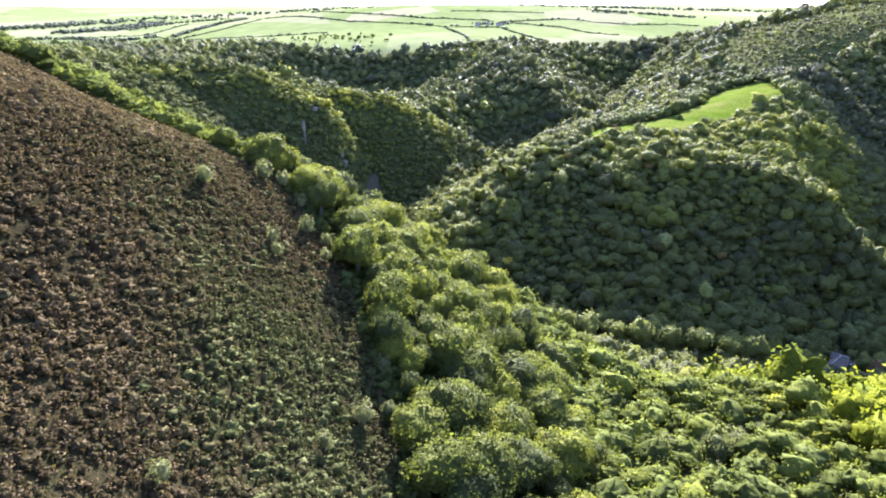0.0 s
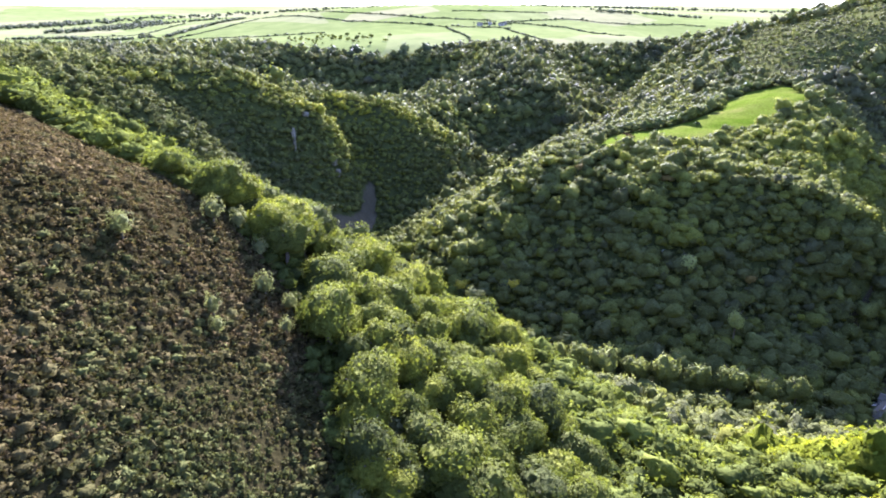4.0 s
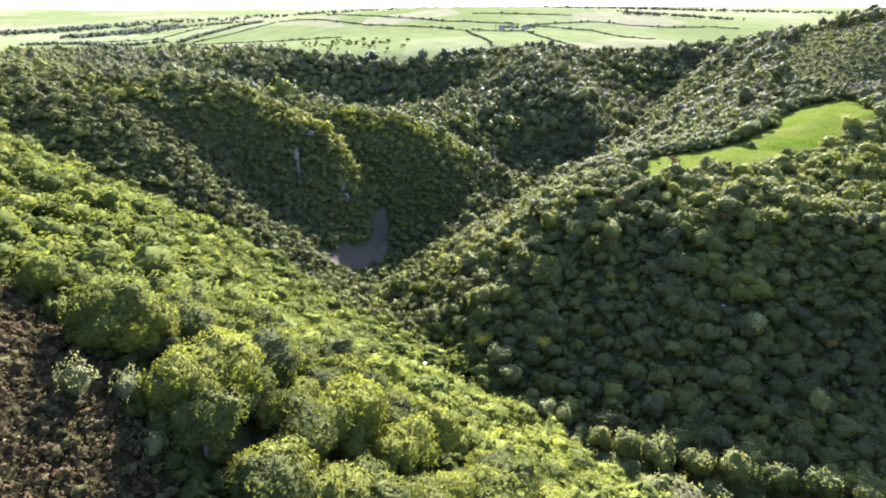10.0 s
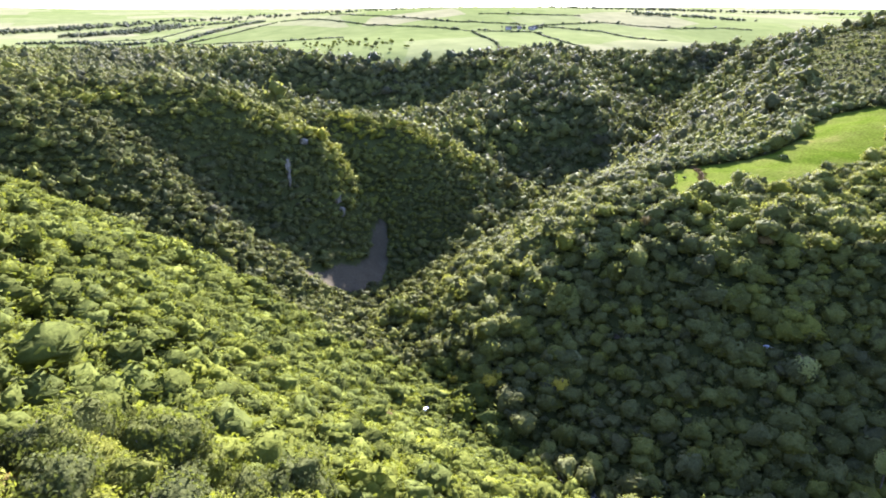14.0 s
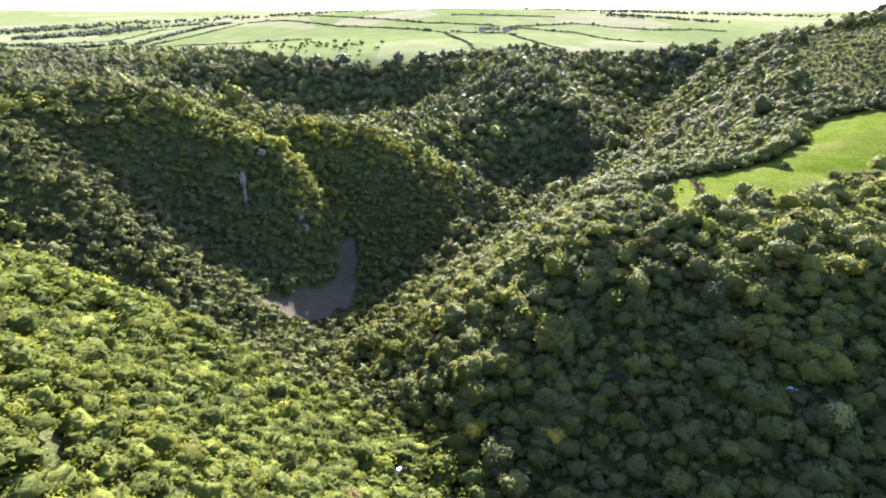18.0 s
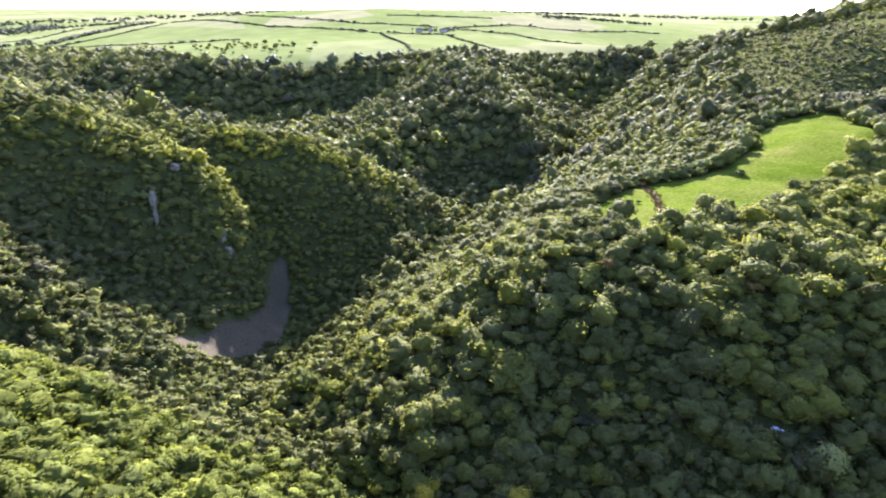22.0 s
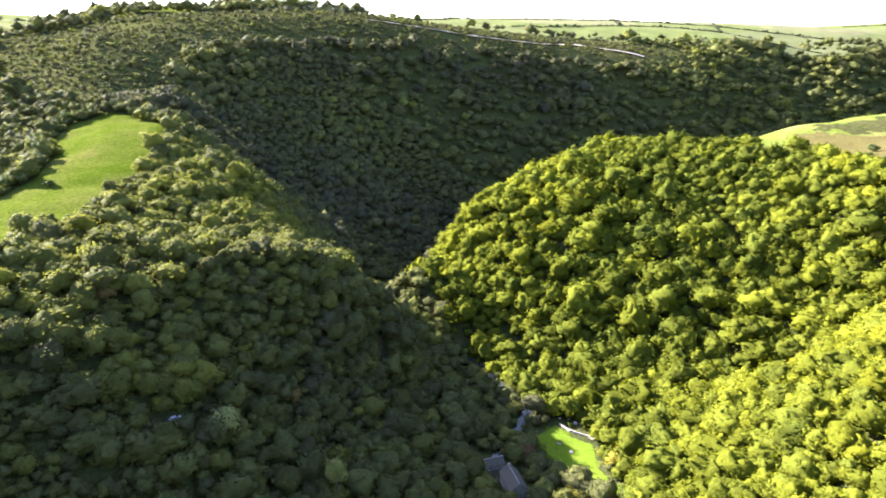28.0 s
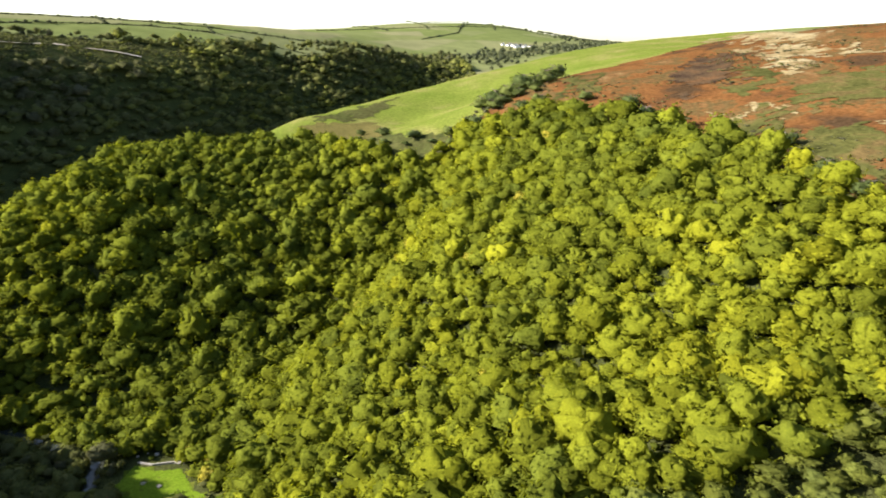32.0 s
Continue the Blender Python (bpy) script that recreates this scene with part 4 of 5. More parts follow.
HEDGES_EAST = [
    [(1150, 640), (1350, 480), (1480, 300), (1500, 100)], [(1300, 800), (1500, 560), (1600, 350), (1620, 100)], [(1350, 480), (1560, 540)], [(1480, 300), (1660, 330)],
    [(1010, 800), (1200, 800), (1400, 860)], [(2050, -300), (2300, -500), (2700, -650)], [(2400, 0), (2500, -400), (2600, -900)], [(2300, -900), (2700, -900), (3100, -700)], [(2500, -560), (2620, -640), (2800, -700)], [(2450, -700), (2700, -780), (2900, -820)],
    [(2420, -420), (2600, -450), (2850, -430)], [(2350, -250), (2600, -240), (2900, -200)], [(2620, -640), (2700, -900)], [(2700, -450), (2800, -700)],
]


def hedge(line, size, label):
    p = np.array(along([(*q, 0) for q in line], size * 0.65))
    x, y = p[:, 0] + rng.normal(0, size * 0.2, len(p)), p[:, 1] + rng.normal(0, size * 0.25, len(p))
    k = rng.random(len(x)) > 0.03
    x, y = x[k], y[k]
    rad = size * rng.uniform(0.6, 1.15, len(x)) * np.where(rng.random(len(x)) > 0.93, 1.8, 1)
    ob = scatter("hedge", under_protos, np.stack([x, y, height(x, y) + 0.35 * rad], 1), rad, rng.uniform(0.7, 1.1, len(x)), rng.random(len(x)), mat_leaf_dark, label, "hedge", kind="")
    return tagged(ob, group="field hedges")


for line in HEDGES:
    hedge(line, 3.4, "dark field hedge on the far green hill")
for line in HEDGES_EAST:
    hedge(line, 3.6, "dark field hedge between sunlit pastures")


def belt(line, width, size, count, label):
    """A strip of tall trees as one far wood."""
    p = np.array(along([(*q, 0) for q in line], 5.0))
    i = rng.integers(0, len(p), count)
    x, y = p[i, 0] + rng.normal(0, width, count), p[i, 1] + rng.normal(0, width, count)
    rad = size * rng.uniform(0.7, 1.2, count)
    return scatter("far_wood", far_protos, np.stack([x, y, height(x, y) + 0.5 * rad], 1), rad, rng.uniform(0.9, 1.3, count), rng.random(count), mat_leaf_dark, label, "wood")


belt([(429, 1938), (663, 2075), (760, 2020)], 14, 6.0, 130, "dark strip of tall trees on the far hilltop")
belt([(-1036, 2072), (-1010, 2400), (-900, 2600)], 25, 6.5, 160, "dark strip of tall trees on the far hilltop")
belt([(-1500, 2200), (-1300, 2900), (-700, 3300), (0, 3500)], 60, 9.0, 260, "scattered far woods below the horizon")
belt([(300, 3000), (900, 3000), (1500, 2700)], 60, 9.0, 200, "scattered far woods below the horizon")
belt([(2100, -900), (2500, -1100), (3200, -900)], 50, 8.0, 200, "scattered far woods below the horizon")
belt([(1560, -330), (1640, -390), (1710, -470), (1730, -560), (1800, -690), (1860, -830), (1950, -1000)], 42, 8.5, 420, "dark woodland in the far side valley")
belt([(694, 888), (738, 832), (790, 756)], 12, 4.6, 300, "dark plantation block above the moor")
belt([(1040, 560), (1150, 440), (1240, 300)], 14, 4.0, 70, "hedgerow trees above the wooded valley wall")
belt([(-950, 1490), (-830, 1545), (-650, 1470), (-500, 1340), (-390, 1230), (-330, 1190), (-250, 1140), (-120, 1150), (0, 1165), (120, 1212)], 10, 10.5, 150, "row of broad rounded trees along the wood edge")
belt([(-700, 1650), (-722, 2020), (-724, 2400)], 5, 6.0, 240, "thick tree-grown hedge up the far hillside")
belt([(-1120, 1700), (-1000, 1760), (-860, 1640), (-760, 1700)], 8, 6.5, 160, "hedgerow trees between the far fields")
belt([(-1170, 1990), (-1080, 2190), (-1100, 2500)], 22, 9.0, 260, "dark strip of tall trees on the far hilltop")
belt([(-1600, 1700), (-1500, 2300), (-1350, 2700)], 60, 10.0, 260, "dark wooded hill beyond the far fields")

tree_meshes = [crown_mesh(crown_proto(5, 12, 60, 0.18, 80 + s, 6), mat_leaf_own) for s in range(3)]
spots = [(-430, 1428), (-448, 1460), (-398, 1408), (-358, 1363), (-335, 1430), (-274, 1307), (-207, 1310), (-153, 1296), (-114, 1252)]
spots += [(random.gauss(-255, 30), random.gauss(1310, 45)) for _ in range(34)] + [(random.gauss(-180, 30), random.gauss(1300, 40)) for _ in range(22)]
spots += [(random.gauss(-425, 22), random.gauss(1425, 18)) for _ in range(9)]
for i, (x, y) in enumerate(spots):
    tree("field_tree", x, y, random.uniform(2.6, 5.6), tree_meshes[i % 3], trunks[i % 4], "small rounded thorn tree in the far pasture", "tree", "pasture trees", 0.95)

# bushes along the brow of the right-hand hill
dark_crowns = [crown_mesh(crown_proto(6, 14, 240, 0.12, 90 + s, 9), mat_thorn) for s in range(3)]
MOOR_EDGE = [(366, 18, 4.5), (338, 3, 5.5), (318, 4, 6.2), (218, 0, 5), (186, 11, 5.6), (165, 16, 5.2), (384, 42, 6), (394, 50, 5), (232, 8, 3.4)]
FIELD_EDGE = [(500, 143, 4), (470, 131, 5), (433, 116, 5), (419, 93, 5), (412, 76, 6), (422, 60, 6), (522, 245, 5), (528, 225, 4), (520, 190, 4)]
KNOLL = [(437, 22, 6), (442, 31, 6), (430, 15, 5), (434, 36, 5.5), (429, 27, 5), (445, 18, 5), (424, 40, 5), (418, 30, 4), (426, 52, 5.5), (432, 45, 8), (440, 30, 9), (446, 8, 8),
         (452, -2, 9), (460, 4, 7), (436, 52, 8), (438, 62, 7)]
STRIP = [(q[0] + random.uniform(-3, 3), q[1] + random.uniform(-3, 3), random.uniform(2.2, 3.4)) for q in along([(512, 258, 0), (506, 220, 0), (502, 180, 0), (476, 152, 0), (440, 134, 0), (406, 96, 0)], 14.0)]
for i, (x, y, r) in enumerate(MOOR_EDGE + FIELD_EDGE + KNOLL + STRIP):
    tree("thorn_bush", x, y, r * 1.25, dark_crowns[i % 3], trunks[i % 4], "dark green thorn bush at the moor's edge", "bush", "moor edge bushes", 0.8, 0.3)

p = np.array(along([(462, -8, 0), (446, 18, 0), (436, 48, 0), (420, 76, 0), (406, 92, 0)], 0.8))
x, y = p[:, 0] + rng.normal(0, 6.5, len(p)), p[:, 1] + rng.normal(0, 5.0, len(p))
rad = np.clip(rng.lognormal(0.45, 0.4, len(x)), 0.8, 3.2)
scatter("knoll_scrub", under_protos, np.stack([x, y, height(x, y) + 0.4 * rad], 1), rad, rng.uniform(0.8, 1.2, len(x)), np.clip(rng.normal(0.12, 0.12, len(x)), 0, 1), mat_leaf,
        "olive-brown scrub round the thorn knoll", "scrub")

# ---------------------------------------------------------------- single trees and bushes that stand out
yellow = foliage_material("yellow_leaves", [(0.0, (0.33, 0.30, 0.035)), (1.0, (0.42, 0.34, 0.04))], 0.42, 0.12, tint=False)
# Sunlight on the two ashes is put into this brighter leaf colour.
pale = foliage_material("sunlit_ash_leaves", [(0.0, (0.24, 0.265, 0.085)), (1.0, (0.29, 0.310, 0.105))], 0.42, 0.15, tint=False)
fine = [crown_proto(8, 20, 600, 0.09, 110 + s, 14) for s in range(4)]
tree("ash_tree", 136, 372, 6.2, crown_mesh(fine[0], pale), trunks[0], "large pale sunlit ash standing above shaded woods", "tree", tall=1.05, up=1.5)
tree("ash_tree", 150, 336, 4.4, crown_mesh(fine[1], pale), trunks[1], "tall narrow sunlit ash beside the road", "tree", tall=1.9, up=3.0)
tree("sycamore", -44, 482, 8.5, crown_mesh(fine[2], mat_leaf_own), trunks[2], "broad dark green sycamore at the stream junction", "tree", tall=1.1, up=0.8)
tree("sycamore", -30, 470, 7.0, crown_mesh(fine[3], mat_leaf_own), trunks[3], "broad dark green sycamore at the stream junction", "tree", tall=1.1, up=0.8)
silver = foliage_material("silver_leaves", [(0.0, (0.128, 0.140, 0.058)), (1.0, (0.190, 0.196, 0.086))], 0.3, 0.1, tint=False)
# Lighter leaf colour puts sun on the alders, which the ridge keeps in shade.
mat_alder_sunlit = foliage_material("sunlit_alder_leaves", [(0.0, (0.120, 0.136, 0.044)), (1.0, (0.165, 0.178, 0.052))], 0.4, 0.03, tint=False)
for i, (x, y, r) in enumerate([(56, 322, 5.6), (66, 316, 7.0), (77, 312, 7.6), (91, 308, 7.2), (104, 303, 7.8), (119, 300, 6.8), (132, 297, 7.4), (148, 294, 6.6), (160, 291, 7.0), (112, 311, 6.2), (84, 320, 6.4), (140, 304, 6.0)]):
    tree("alder_tree", x, y, r, crown_mesh(fine[i % 4], mat_alder_sunlit), trunks[i % 4], "tall rounded alder in the shaded valley bottom", "tree", "riverside alders", 1.35, 1.5)
russet = foliage_material("russet_leaves", [(0.0, (0.150, 0.110, 0.040)), (1.0, (0.205, 0.150, 0.045))], 0.36, 0.05, tint=False)
silver_crowns = [crown_mesh(q, silver) for q in fine[:3]]
russet_crowns = [crown_mesh(q, russet) for q in fine[1:]]
yellow_crowns = [crown_mesh(q, yellow) for q in fine]
for i, (x, y, r) in enumerate([(-16, 140, 3.2), (-12, 143, 2.8), (-8, 133, 3.4), (-3, 125, 3.6), (-6, 157, 2.8), (-38, 196, 3.0), (-2, 381, 4.0), (22, 391, 3.8), (-60, 214, 3.0),
                               (37, 405, 4.2), (20, 430, 4.5), (29, 446, 4.6), (60, 452, 5.0), (48, 400, 3.8), (155, 396, 2.6)]):
    tree("whitebeam", x, y, r, silver_crowns[i % 3], trunks[i % 4], "silvery whitebeam catching the light among oaks", "tree", "silver whitebeams", 1.15, 0.75)
for i, (x, y, r) in enumerate([(-52, 188, 4.2), (-30, 330, 3.6), (-62, 300, 3.2), (110, 425, 4.6), (140, 432, 4.4), (172, 372, 4.2), (290, 235, 4.6), (315, 180, 4.8), (330, 165, 4.2), (90, 455, 4.4)]):
    tree("turning_oak", x, y, r, russet_crowns[i % 3], trunks[i % 4], "oak turning russet brown in the wood", "tree", "russet oaks", 1.0, 0.65)
for i, (x, y, r) in enumerate([(-108, 273, 3.4), (-130, 293, 3.4), (-20, 240, 2.8), (-40, 262, 2.6), (36, 398, 3.6), (-8, 408, 3.4), (12, 402, 3.8), (-90, 240, 3.0), (260, 130, 4.6), (285, 95, 4.4), (180, 150, 4.2), (210, 120, 4.4)]):
    tree("yellow_sycamore", x, y, r, yellow_crowns[i % 4], trunks[i % 4], "yellowing sycamore among green trees", "tree", "yellow sycamores", 0.95, 0.7)
tree("lime_tree", 40, 387, 4.0, crown_mesh(fine[2], yellow), trunks[2], "yellow-green lime at the foot of the hill", "tree", tall=1.1, up=1.6)
tree("lime_tree", 8, 396, 4.0, crown_mesh(fine[1], yellow), trunks[1], "yellow-green lime at the foot of the hill", "tree", tall=1.1, up=1.5)
tree("copper_beech", 222, 289, 6.0, crown_mesh(fine[0], mat_copper), trunks[0], "rounded copper beech beside the house", "tree", tall=1.0)
for x, y, r in ((252, 259, 5.0), (230, 251, 5.4), (226, 240, 5.0), (244, 252, 3.6), (206, 263, 4.6), (198, 262, 4.4)):
    tree("maple", x, y, r, crown_mesh(fine[2], yellow), trunks[2], "yellowing maple at the edge of the lawn", "tree", "lawn maples")
for x, y, r in ((352, 138, 5.5), (345, 146, 5.0), (335, 153, 5.2), (317, 174, 4.4), (300, 205, 4.0), (392, 150, 4.2), (330, 60, 4.0)):
    tree("maple", x, y, r, crown_mesh(fine[3], yellow), trunks[3], "bright yellow maple among green oaks", "tree", "yellow maples", 1.1, 1.2)
bush_crowns = [crown_mesh(crown_proto(4, 10, 620, 0.075, 130 + s, 9, 0.85, -0.8, 0.08, 0.7), mat_bush) for s in range(3)]
for i, (x, y, r) in enumerate([(-56, 142, 2.2), (-41, 140, 1.9), (-36, 154, 2.0), (-31, 154, 1.8), (-20, 87, 1.6), (-50, 168, 2.3), (-36, 65, 1.6), (-13, 114, 1.7), (-15, 97, 1.9), (-11, 102, 1.4),
                              (-47, 186, 2.6), (-35, 194, 2.4), (-38, 190, 2.4), (-36, 184, 2.2), (64, 126, 3.6), (70, 129, 3.2), (54, 128, 3.0), (-46, 172, 2.0), (-39, 136, 1.5), (-30, 146, 1.6), (-40, 166, 1.7)]):
    tree("willow_bush", x, y, r, bush_crowns[i % 3], trunks[i % 4], "pale grey-green willow bush half bare of leaves", "bush", "heath willows", 1.9, 0.9)
for i, (x, y, r) in enumerate([(156, 506, 4.2), (131, 527, 1.6), (180, 508, 2.2), (196, 516, 1.8), (205, 560, 3.0), (168, 503, 1.6)]):
    tree("hawthorn", x, y, r, dark_crowns[i % 3], trunks[i % 4], "rounded hawthorn on the meadow turf", "bush", "meadow hawthorns", 0.85, 0.35)

edge = along([(150, 575, 0), (178, 579, 0), (204, 581, 0), (226, 600, 0), (240, 616, 0), (256, 648, 0), (285, 669, 0), (315, 664, 0)], 8.5)
for i, q in enumerate(edge):
    tree("hedgerow_oak", q[0] + random.uniform(-2, 2), q[1] + random.uniform(0, 3), random.uniform(4.2, 6.4), dark_crowns[i % 3], trunks[i % 4], "broad oak along the upper edge of the meadow", "tree", "meadow edge oaks", 1.1, 0.6)
for i, q in enumerate(along([(118, 478, 0), (138, 483, 0), (156, 495, 0), (186, 500, 0), (214, 518, 0), (243, 532, 0), (266, 545, 0), (312, 585, 0), (322, 610, 0)], 9.0)):
    tree("hedgerow_thorn", q[0] + random.uniform(-2, 2), q[1] - random.uniform(1, 4), random.uniform(2.4, 4.4), dark_crowns[i % 3], trunks[i % 4], "round thorn tree along the lower edge of the meadow", "tree", "meadow edge thorns", 0.95, 0.4)

# the old bank across the meadow
BANK = [(150, 571), (148, 547), (137, 513), (129, 488)]
bank = tagged(empty("field_bank", 142, 530, ground_at(142, 530)), "low crumbling bank grown over with brown bracken", "bank")
p = np.array(along([(*q, 0) for q in BANK], 0.9))
x = np.repeat(p[:, 0], 4) + rng.normal(0, 1.4, 4 * len(p))
y = np.repeat(p[:, 1], 4) + rng.normal(0, 0.6, 4 * len(p))
rad = rng.uniform(0.5, 1.1, len(x))
cover_plants = scatter("bracken", tuft, np.stack([x, y, height(x, y) + 0.7], 1), rad, np.ones(len(x)), rng.uniform(0.1, 0.5, len(x)), mat_heath_tuft, "", "", kind="")
cover_plants.parent = bank
cover_plants.matrix_parent_inverse = bank.matrix_world.inverted()
earth = ribbon("earth_ridge", BANK, 3.2, mat_bracken, 0.5, "", "", 2.0)
del earth["kind"]
earth.parent = bank
earth.matrix_parent_inverse = bank.matrix_world.inverted()


# ---------------------------------------------------------------- rock
def outcrop(x, y, z, sx, sy, sz, seed, turn=0.0):
    bm = bmesh.new()
    bmesh.ops.create_icosphere(bm, subdivisions=4, radius=1)
    for v in bm.verts:
        q = v.co * 1.7 + Vector((seed * 3.1, 0, 0))
        k = 0.35 * noise.noise(q) + 0.18 * noise.noise(q * 3.1) + 0.10 * noise.noise(Vector((q.x * 6, q.y * 6, q.z * 2)))
        v.co *= 1 + k
    me = bpy.data.meshes.new("rock_outcrop")
    bm.to_mesh(me)
    bm.free()
    me.materials.append(mat_rock)
    ob = new("rock_outcrop", me)
    ob.matrix_world = pose(x, y, z, 8, 0, turn) @ Matrix.Diagonal((sx, sy, sz, 1))
    return tagged(ob, "pale grey rock outcrop on the shaded spur", "rock", "spur outcrops")


for i, (x, y, dz, sx, sy, sz) in enumerate([(-126, 553, 5, 1.5, 3.0, 6), (-125, 550, 1, 1.3, 3.0, 5), (-97, 570, 3, 2.8, 3.0, 4.5), (-94, 568, 1, 2.0, 3.0, 4), (-120, 575, 3, 2.4, 3.0, 2.0)]):
    outcrop(x, y, ground_at(x, y) + dz, sx, sy, sz, i, 20 * i)


# ---------------------------------------------------------------- buildings
def box(x0, x1, y0, y1, z0, z1):
    bm = bmesh.new()
    m = Matrix.Translation(((x0 + x1) / 2, (y0 + y1) / 2, (z0 + z1) / 2)) @ Matrix.Diagonal((x1 - x0, y1 - y0, z1 - z0, 1))
    bmesh.ops.create_cube(bm, size=1, matrix=m)
    bmesh.ops.bevel(bm, geom=bm.edges[:], offset=0.02, segments=1, affect="EDGES")
    return bm


def gable(w, d, h, rise, lap):
    """A pitched roof with thickness, ridge along x."""
    bm = bmesh.new()
    for s in (-1, 1):
        p = [(-w / 2 - lap, s * (d / 2 + lap), h - lap * rise / (d / 2)), (w / 2 + lap, s * (d / 2 + lap), h - lap * rise / (d / 2)), (w / 2 + lap, 0, h + rise), (-w / 2 - lap, 0, h + rise)]
        lo = [bm.verts.new(q) for q in p]
        hi = [bm.verts.new((q[0], q[1], q[2] + 0.18)) for q in p]
        for k in range(4):
            bm.faces.new((lo[k], lo[(k + 1) % 4], hi[(k + 1) % 4], hi[k]))
        bm.faces.new(lo[::-1])
        bm.faces.new(hi)
    bmesh.ops.recalc_face_normals(bm, faces=bm.faces)
    return bm


def gable_walls(w, d, h, rise):
    bm = bmesh.new()
    ring = [(-d / 2, -1.5), (d / 2, -1.5), (d / 2, h), (0, h + rise), (-d / 2, h)]
    a = [bm.verts.new((-w / 2, y, z)) for y, z in ring]
    b = [bm.verts.new((w / 2, y, z)) for y, z in ring]
    bm.faces.new(a)
    bm.faces.new(b[::-1])
    for k in range(5):
        bm.faces.new((a[k], b[k], b[(k + 1) % 5], a[(k + 1) % 5]))
    bmesh.ops.recalc_face_normals(bm, faces=bm.faces)
    return bm


def house(name, x, y, turn, w, d, h, rise, wall, roof, label, category, group="", windows=3, chimney=True, door=True):
    z = max(ground_at(x + a, y + b) for a in (-d / 2, d / 2) for b in (-d / 2, d / 2)) - 0.2
    ob = tagged(empty(name, x, y, z, turn), label, category, group)
    part("wall", gable_walls(w, d, h, rise), wall, ob)
    rf = part("roof", gable(w, d, h, rise, 0.35), roof, ob)
    part("ridge", box(-w / 2 - 0.35, w / 2 + 0.35, -0.14, 0.14, h + rise + 0.12, h + rise + 0.28), mat_stone, rf, "pale ridge tiles")
    if chimney:
        part("chimney", box(w / 2 - 1.4, w / 2 - 0.6, -0.4, 0.4, h + rise - 0.6, h + rise + 1.1), mat_stone, rf, "stone chimney stack")
    for s in (-1, 1):
        for i in range(windows):
            cx = -w / 2 + (i + 0.5) * w / windows
            if door and s < 0 and i == windows // 2:
                part("door", box(cx - 0.45, cx + 0.45, -d / 2 - 0.05, -d / 2 + 0.05, 0, 2.05), mat_door, ob, "painted plank door")
                continue
            wn_ = part("window", box(cx - 0.55, cx + 0.55, s * d / 2 - 0.04, s * d / 2 + 0.04, 0.9, 2.1), mat_render, ob, "white framed window")
            part("pane", box(cx - 0.47, cx + 0.47, s * (d / 2 + 0.01) - 0.05, s * (d / 2 + 0.01) + 0.05, 0.98, 2.02), mat_glass, wn_)
    return ob


house("riverside_house", 199, 286, 40, 13, 7, 4.6, 3.0, mat_stone, mat_slate, "slate-roofed stone cottage beside the river lawn", "house", windows=4)
house("outbuilding", 210, 299, -45, 8, 5, 2.8, 1.9, mat_stone, mat_slate, "small stone outbuilding with slate roof", "building", windows=2, chimney=False)
house("white_shed", 505, 219, 80, 9, 5, 2.3, 1.0, mat_render, mat_sheet, "long low white-roofed shed at the field edge", "shed", windows=3, chimney=False)
for i in range(11):
    house("village_house", 1850 + 15 * (i % 5) + random.uniform(-6, 6), -590 + 24 * (i // 5) + 10 * (i % 5), random.uniform(-30, 30), random.uniform(9, 15), 8, 4.5, 3.0, mat_render, mat_slate,
          "white village house on the far hillside", "house", "village houses", 3, False, False)
belt([(60, 1590), (150, 1592)], 6, 4.0, 22, "garden trees round the farm on the hill")
for i in range(4):
    house("barn", 74 + 19 * i + 6 * (i % 3), 1574 + 9 * (i % 2), 70 * i, 13, 7, 3.6, 2.4, mat_stone, mat_slate, "grey stone farm barn among far fields", "barn", "farm barns", 2, False, False)


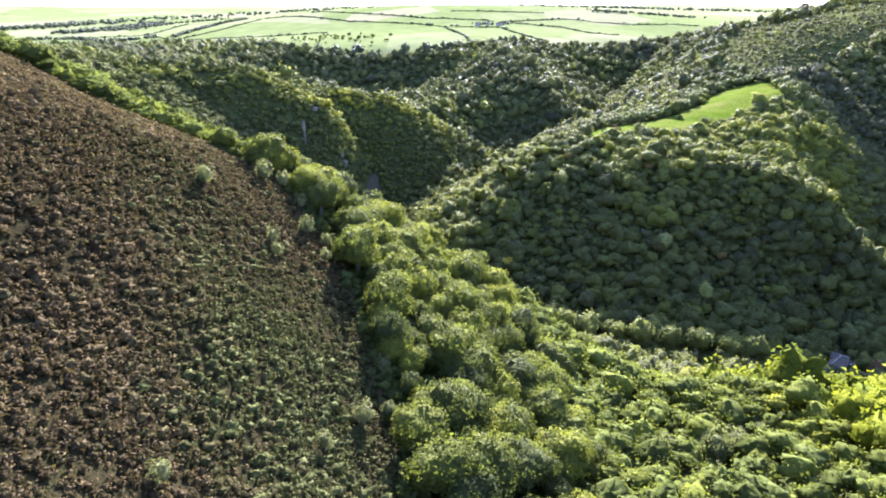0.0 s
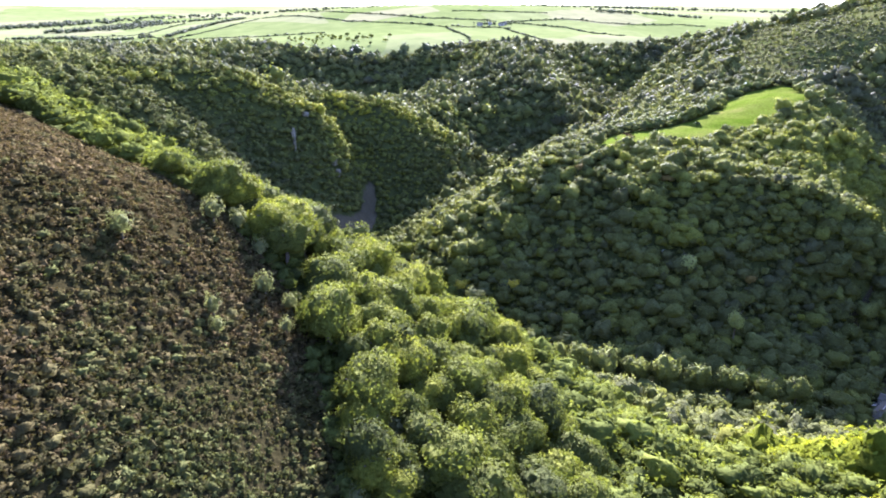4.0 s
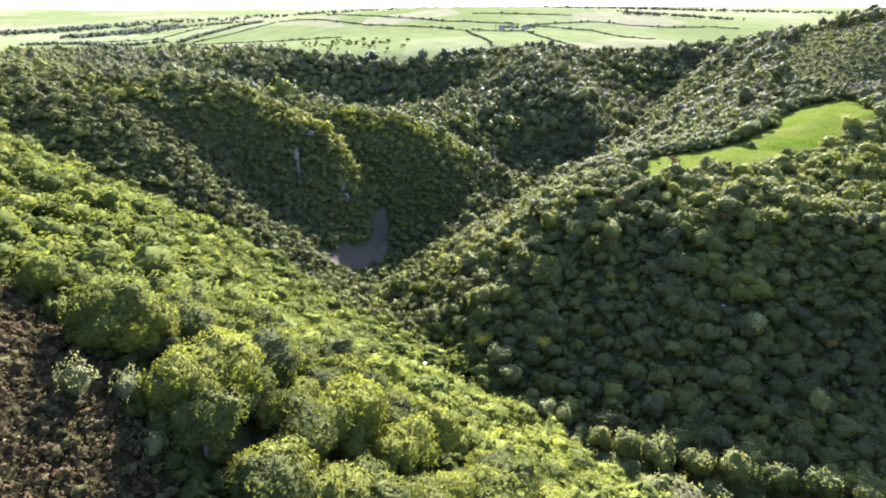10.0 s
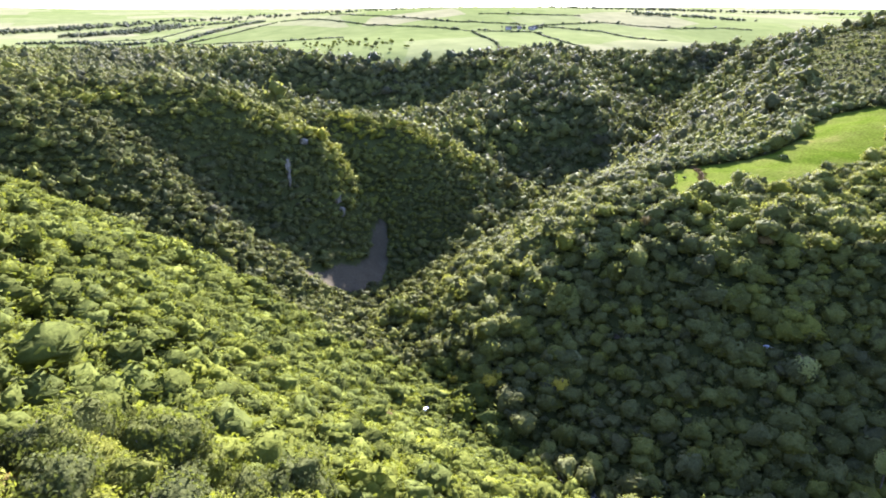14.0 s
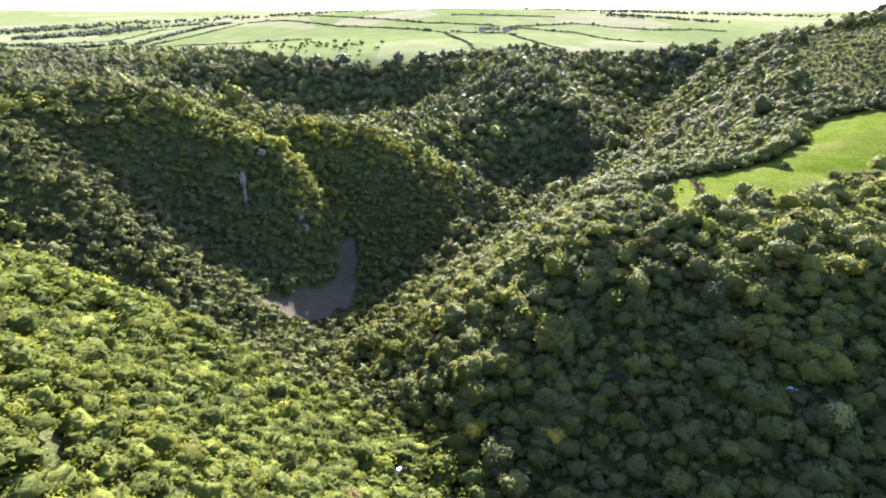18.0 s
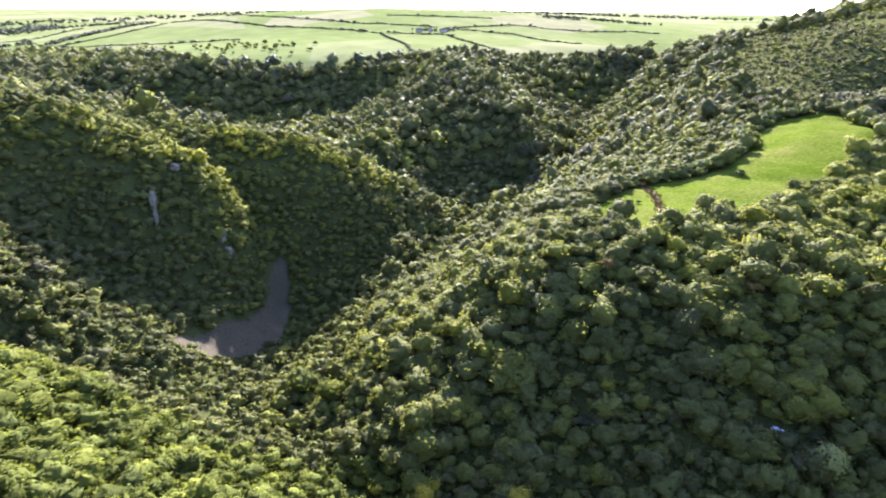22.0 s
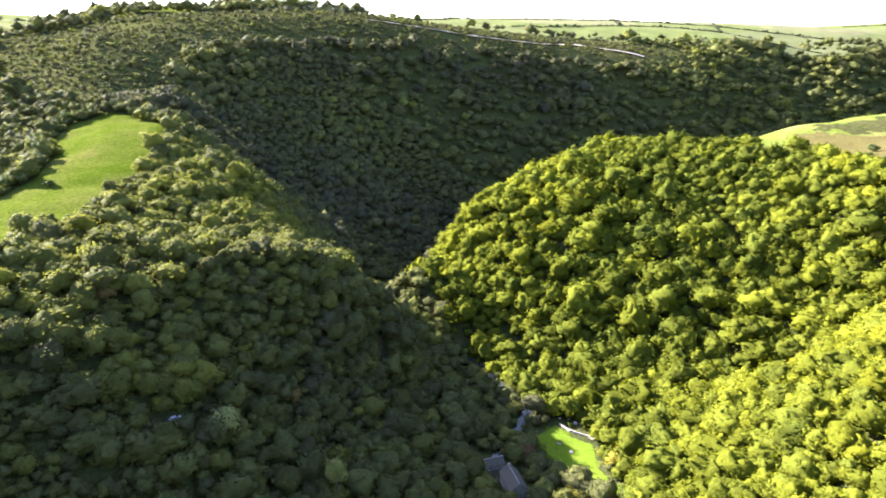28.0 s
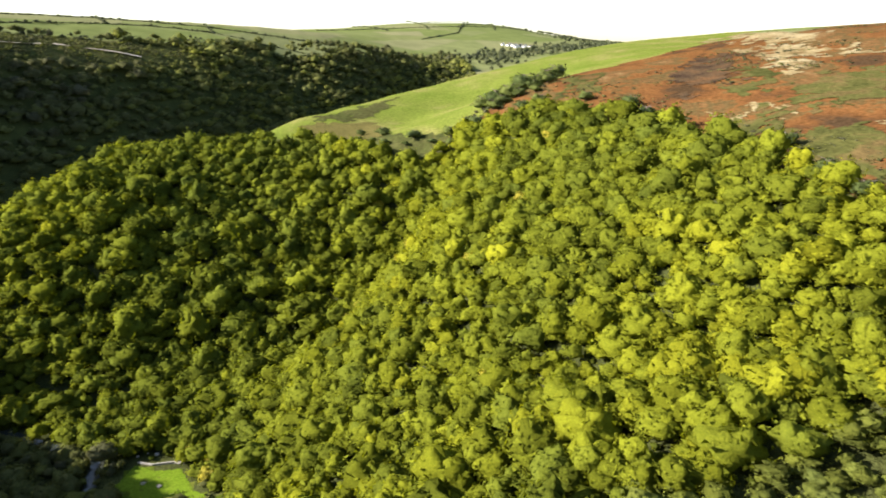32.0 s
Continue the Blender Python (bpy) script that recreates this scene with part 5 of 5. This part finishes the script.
# ---------------------------------------------------------------- car, picnic table
def car(x, y, turn):
    ob = tagged(empty("car", x, y, ground_at(x, y) + 0.75, turn), "white hatchback parked among trees on the valley road", "car")
    bm = bmesh.new()
    side = [(-2.1, 0.35), (-2.15, 0.75), (-1.9, 1.0), (-1.45, 1.45), (0.25, 1.5), (1.0, 1.0), (1.95, 0.85), (2.15, 0.6), (2.1, 0.3)]
    a = [bm.verts.new((px, -0.85 + (0.14 if pz > 1.1 else 0), pz)) for px, pz in side]
    b = [bm.verts.new((px, 0.85 - (0.14 if pz > 1.1 else 0), pz)) for px, pz in side]
    bm.faces.new(a)
    bm.faces.new(b[::-1])
    for k in range(len(side)):
        bm.faces.new((a[k], b[k], b[(k + 1) % len(side)], a[(k + 1) % len(side)]))
    bmesh.ops.recalc_face_normals(bm, faces=bm.faces)
    bmesh.ops.bevel(bm, geom=bm.edges[:], offset=0.05, segments=2, affect="EDGES")
    part("body", bm, mat_car, ob)
    part("windscreen", box(0.35, 0.8, -0.66, 0.66, 1.08, 1.46), mat_glass, ob)
    part("rear_window", box(-1.8, -1.52, -0.62, 0.62, 1.1, 1.4), mat_glass, ob)
    for s in (-1, 1):
        part("side_window", box(-1.35, 0.2, s * 0.80 - 0.03, s * 0.80 + 0.03, 1.06, 1.38), mat_glass, ob)
        part("headlight", box(2.0, 2.13, s * 0.6 - 0.18, s * 0.6 + 0.18, 0.62, 0.78), mat_steel, ob)
        for wx in (-1.3, 1.35):
            bm = bmesh.new()
            bmesh.ops.create_cone(bm, cap_ends=True, segments=16, radius1=0.32, radius2=0.32, depth=0.2, matrix=pose(wx, s * 0.78, 0.32, 90, 0, 0))
            w = part("tyre", bm, mat_tyre, ob)
            bm = bmesh.new()
            bmesh.ops.create_cone(bm, cap_ends=True, segments=12, radius1=0.2, radius2=0.17, depth=0.06, matrix=pose(wx, s * 0.89, 0.32, 90 * s, 0, 0))
            part("rim", bm, mat_steel, w)
    return ob


for x, y, r in ((124.6, 382.6, 1.5), (127.4, 381.6, 1.7), (130.4, 381.4, 1.5)):
    tree("hazel_bush", x, y, r, dark_crowns[0], trunks[0], "low hazel bush on the road verge", "bush", "verge hazels", 0.9, 0.4)
car(127, 386, -25)
car(-20, 378, 60)


def garden_wall(line):
    """A low dry-stone wall: courses of rough stones, each its own piece."""
    pts = along([(*q, 0) for q in line], 0.55)
    ob = tagged(empty("garden_wall", pts[0][0], pts[0][1], ground_at(pts[0][0], pts[0][1])), "low pale dry-stone wall between lawn and river", "wall")
    back = ob.matrix_world.inverted()
    for k in range(3):
        bm = box(-0.27, 0.27, -0.25, 0.25, 0, 0.3)
        for v in bm.verts:
            v.co += Vector((random.uniform(-.03, .03), random.uniform(-.04, .04), random.uniform(-.03, .03)))
        stones.append(part("stone", bm, mat_pale_stone, ob))
    for i, p in enumerate(pts[1:]):
        a = math.degrees(math.atan2(p[1] - pts[i][1], p[0] - pts[i][0]))
        for c in range(3):
            st = stones[(i + c) % 3] if i < 1 else new("stone", stones[(i + c) % 3].data)
            st.parent = ob
            st.matrix_local = back @ pose(p[0], p[1], ground_at(p[0], p[1]) + 0.1 + 0.29 * c, 0, 0, a + random.uniform(-6, 6))
    return ob


stones = []
garden_wall([(255, 283), (252, 277), (251, 268), (249, 264)])


def boulder(x, y, size, seed):
    bm = bmesh.new()
    bmesh.ops.create_icosphere(bm, subdivisions=2, radius=size)
    for v in bm.verts:
        q = v.co / size * 1.3 + Vector((seed * 5.3, 0, 0))
        v.co *= 1 + 0.35 * noise.noise(q) + 0.15 * noise.noise(q * 2.7)
        v.co.z *= 0.65
    me = bpy.data.meshes.new("boulder")
    bm.to_mesh(me)
    bm.free()
    me.materials.append(mat_pale_stone)
    ob = new("boulder", me)
    ob.matrix_world = pose(x, y, ground_at(x, y) + 0.25 * size, 0, 0, seed * 40)
    return tagged(ob, "pale rounded boulder in the shallow river", "boulder", "river boulders")


for i, (x, y, r) in enumerate([(258, 290, 0.9), (260, 284, 0.7), (259, 276, 1.0), (257, 271, 0.6), (261, 280, 0.5), (256, 293, 0.6), (252, 252, 0.9), (254, 248, 1.1), (250, 247, 0.7)]):
    boulder(x, y, r, i)



def picnic_table(x, y, turn):
    ob = tagged(empty("picnic_table", x, y, ground_at(x, y) + 0.12, turn), "weathered timber picnic table on the lawn", "table")
    for i in range(5):
        part("board", box(-0.95, 0.95, -0.38 + i * 0.155, -0.24 + i * 0.155, 0.72, 0.76), mat_timber, ob)
    for s in (-1, 1):
        part("bench", box(-0.95, 0.95, s * 0.72 - 0.13, s * 0.72 + 0.13, 0.42, 0.46), mat_timber, ob)
        part("leg", box(s * 0.7 - 0.04, s * 0.7 + 0.04, -0.80, 0.80, 0.34, 0.42), mat_timber, ob)
        for q in (-1, 1):
            part("leg", box(s * 0.64 - 0.04, s * 0.64 + 0.04, q * 0.42 - 0.05, q * 0.42 + 0.05, 0, 0.72), mat_timber, ob)
    return ob


picnic_table(236, 272, 30)
picnic_table(241, 279, 75)
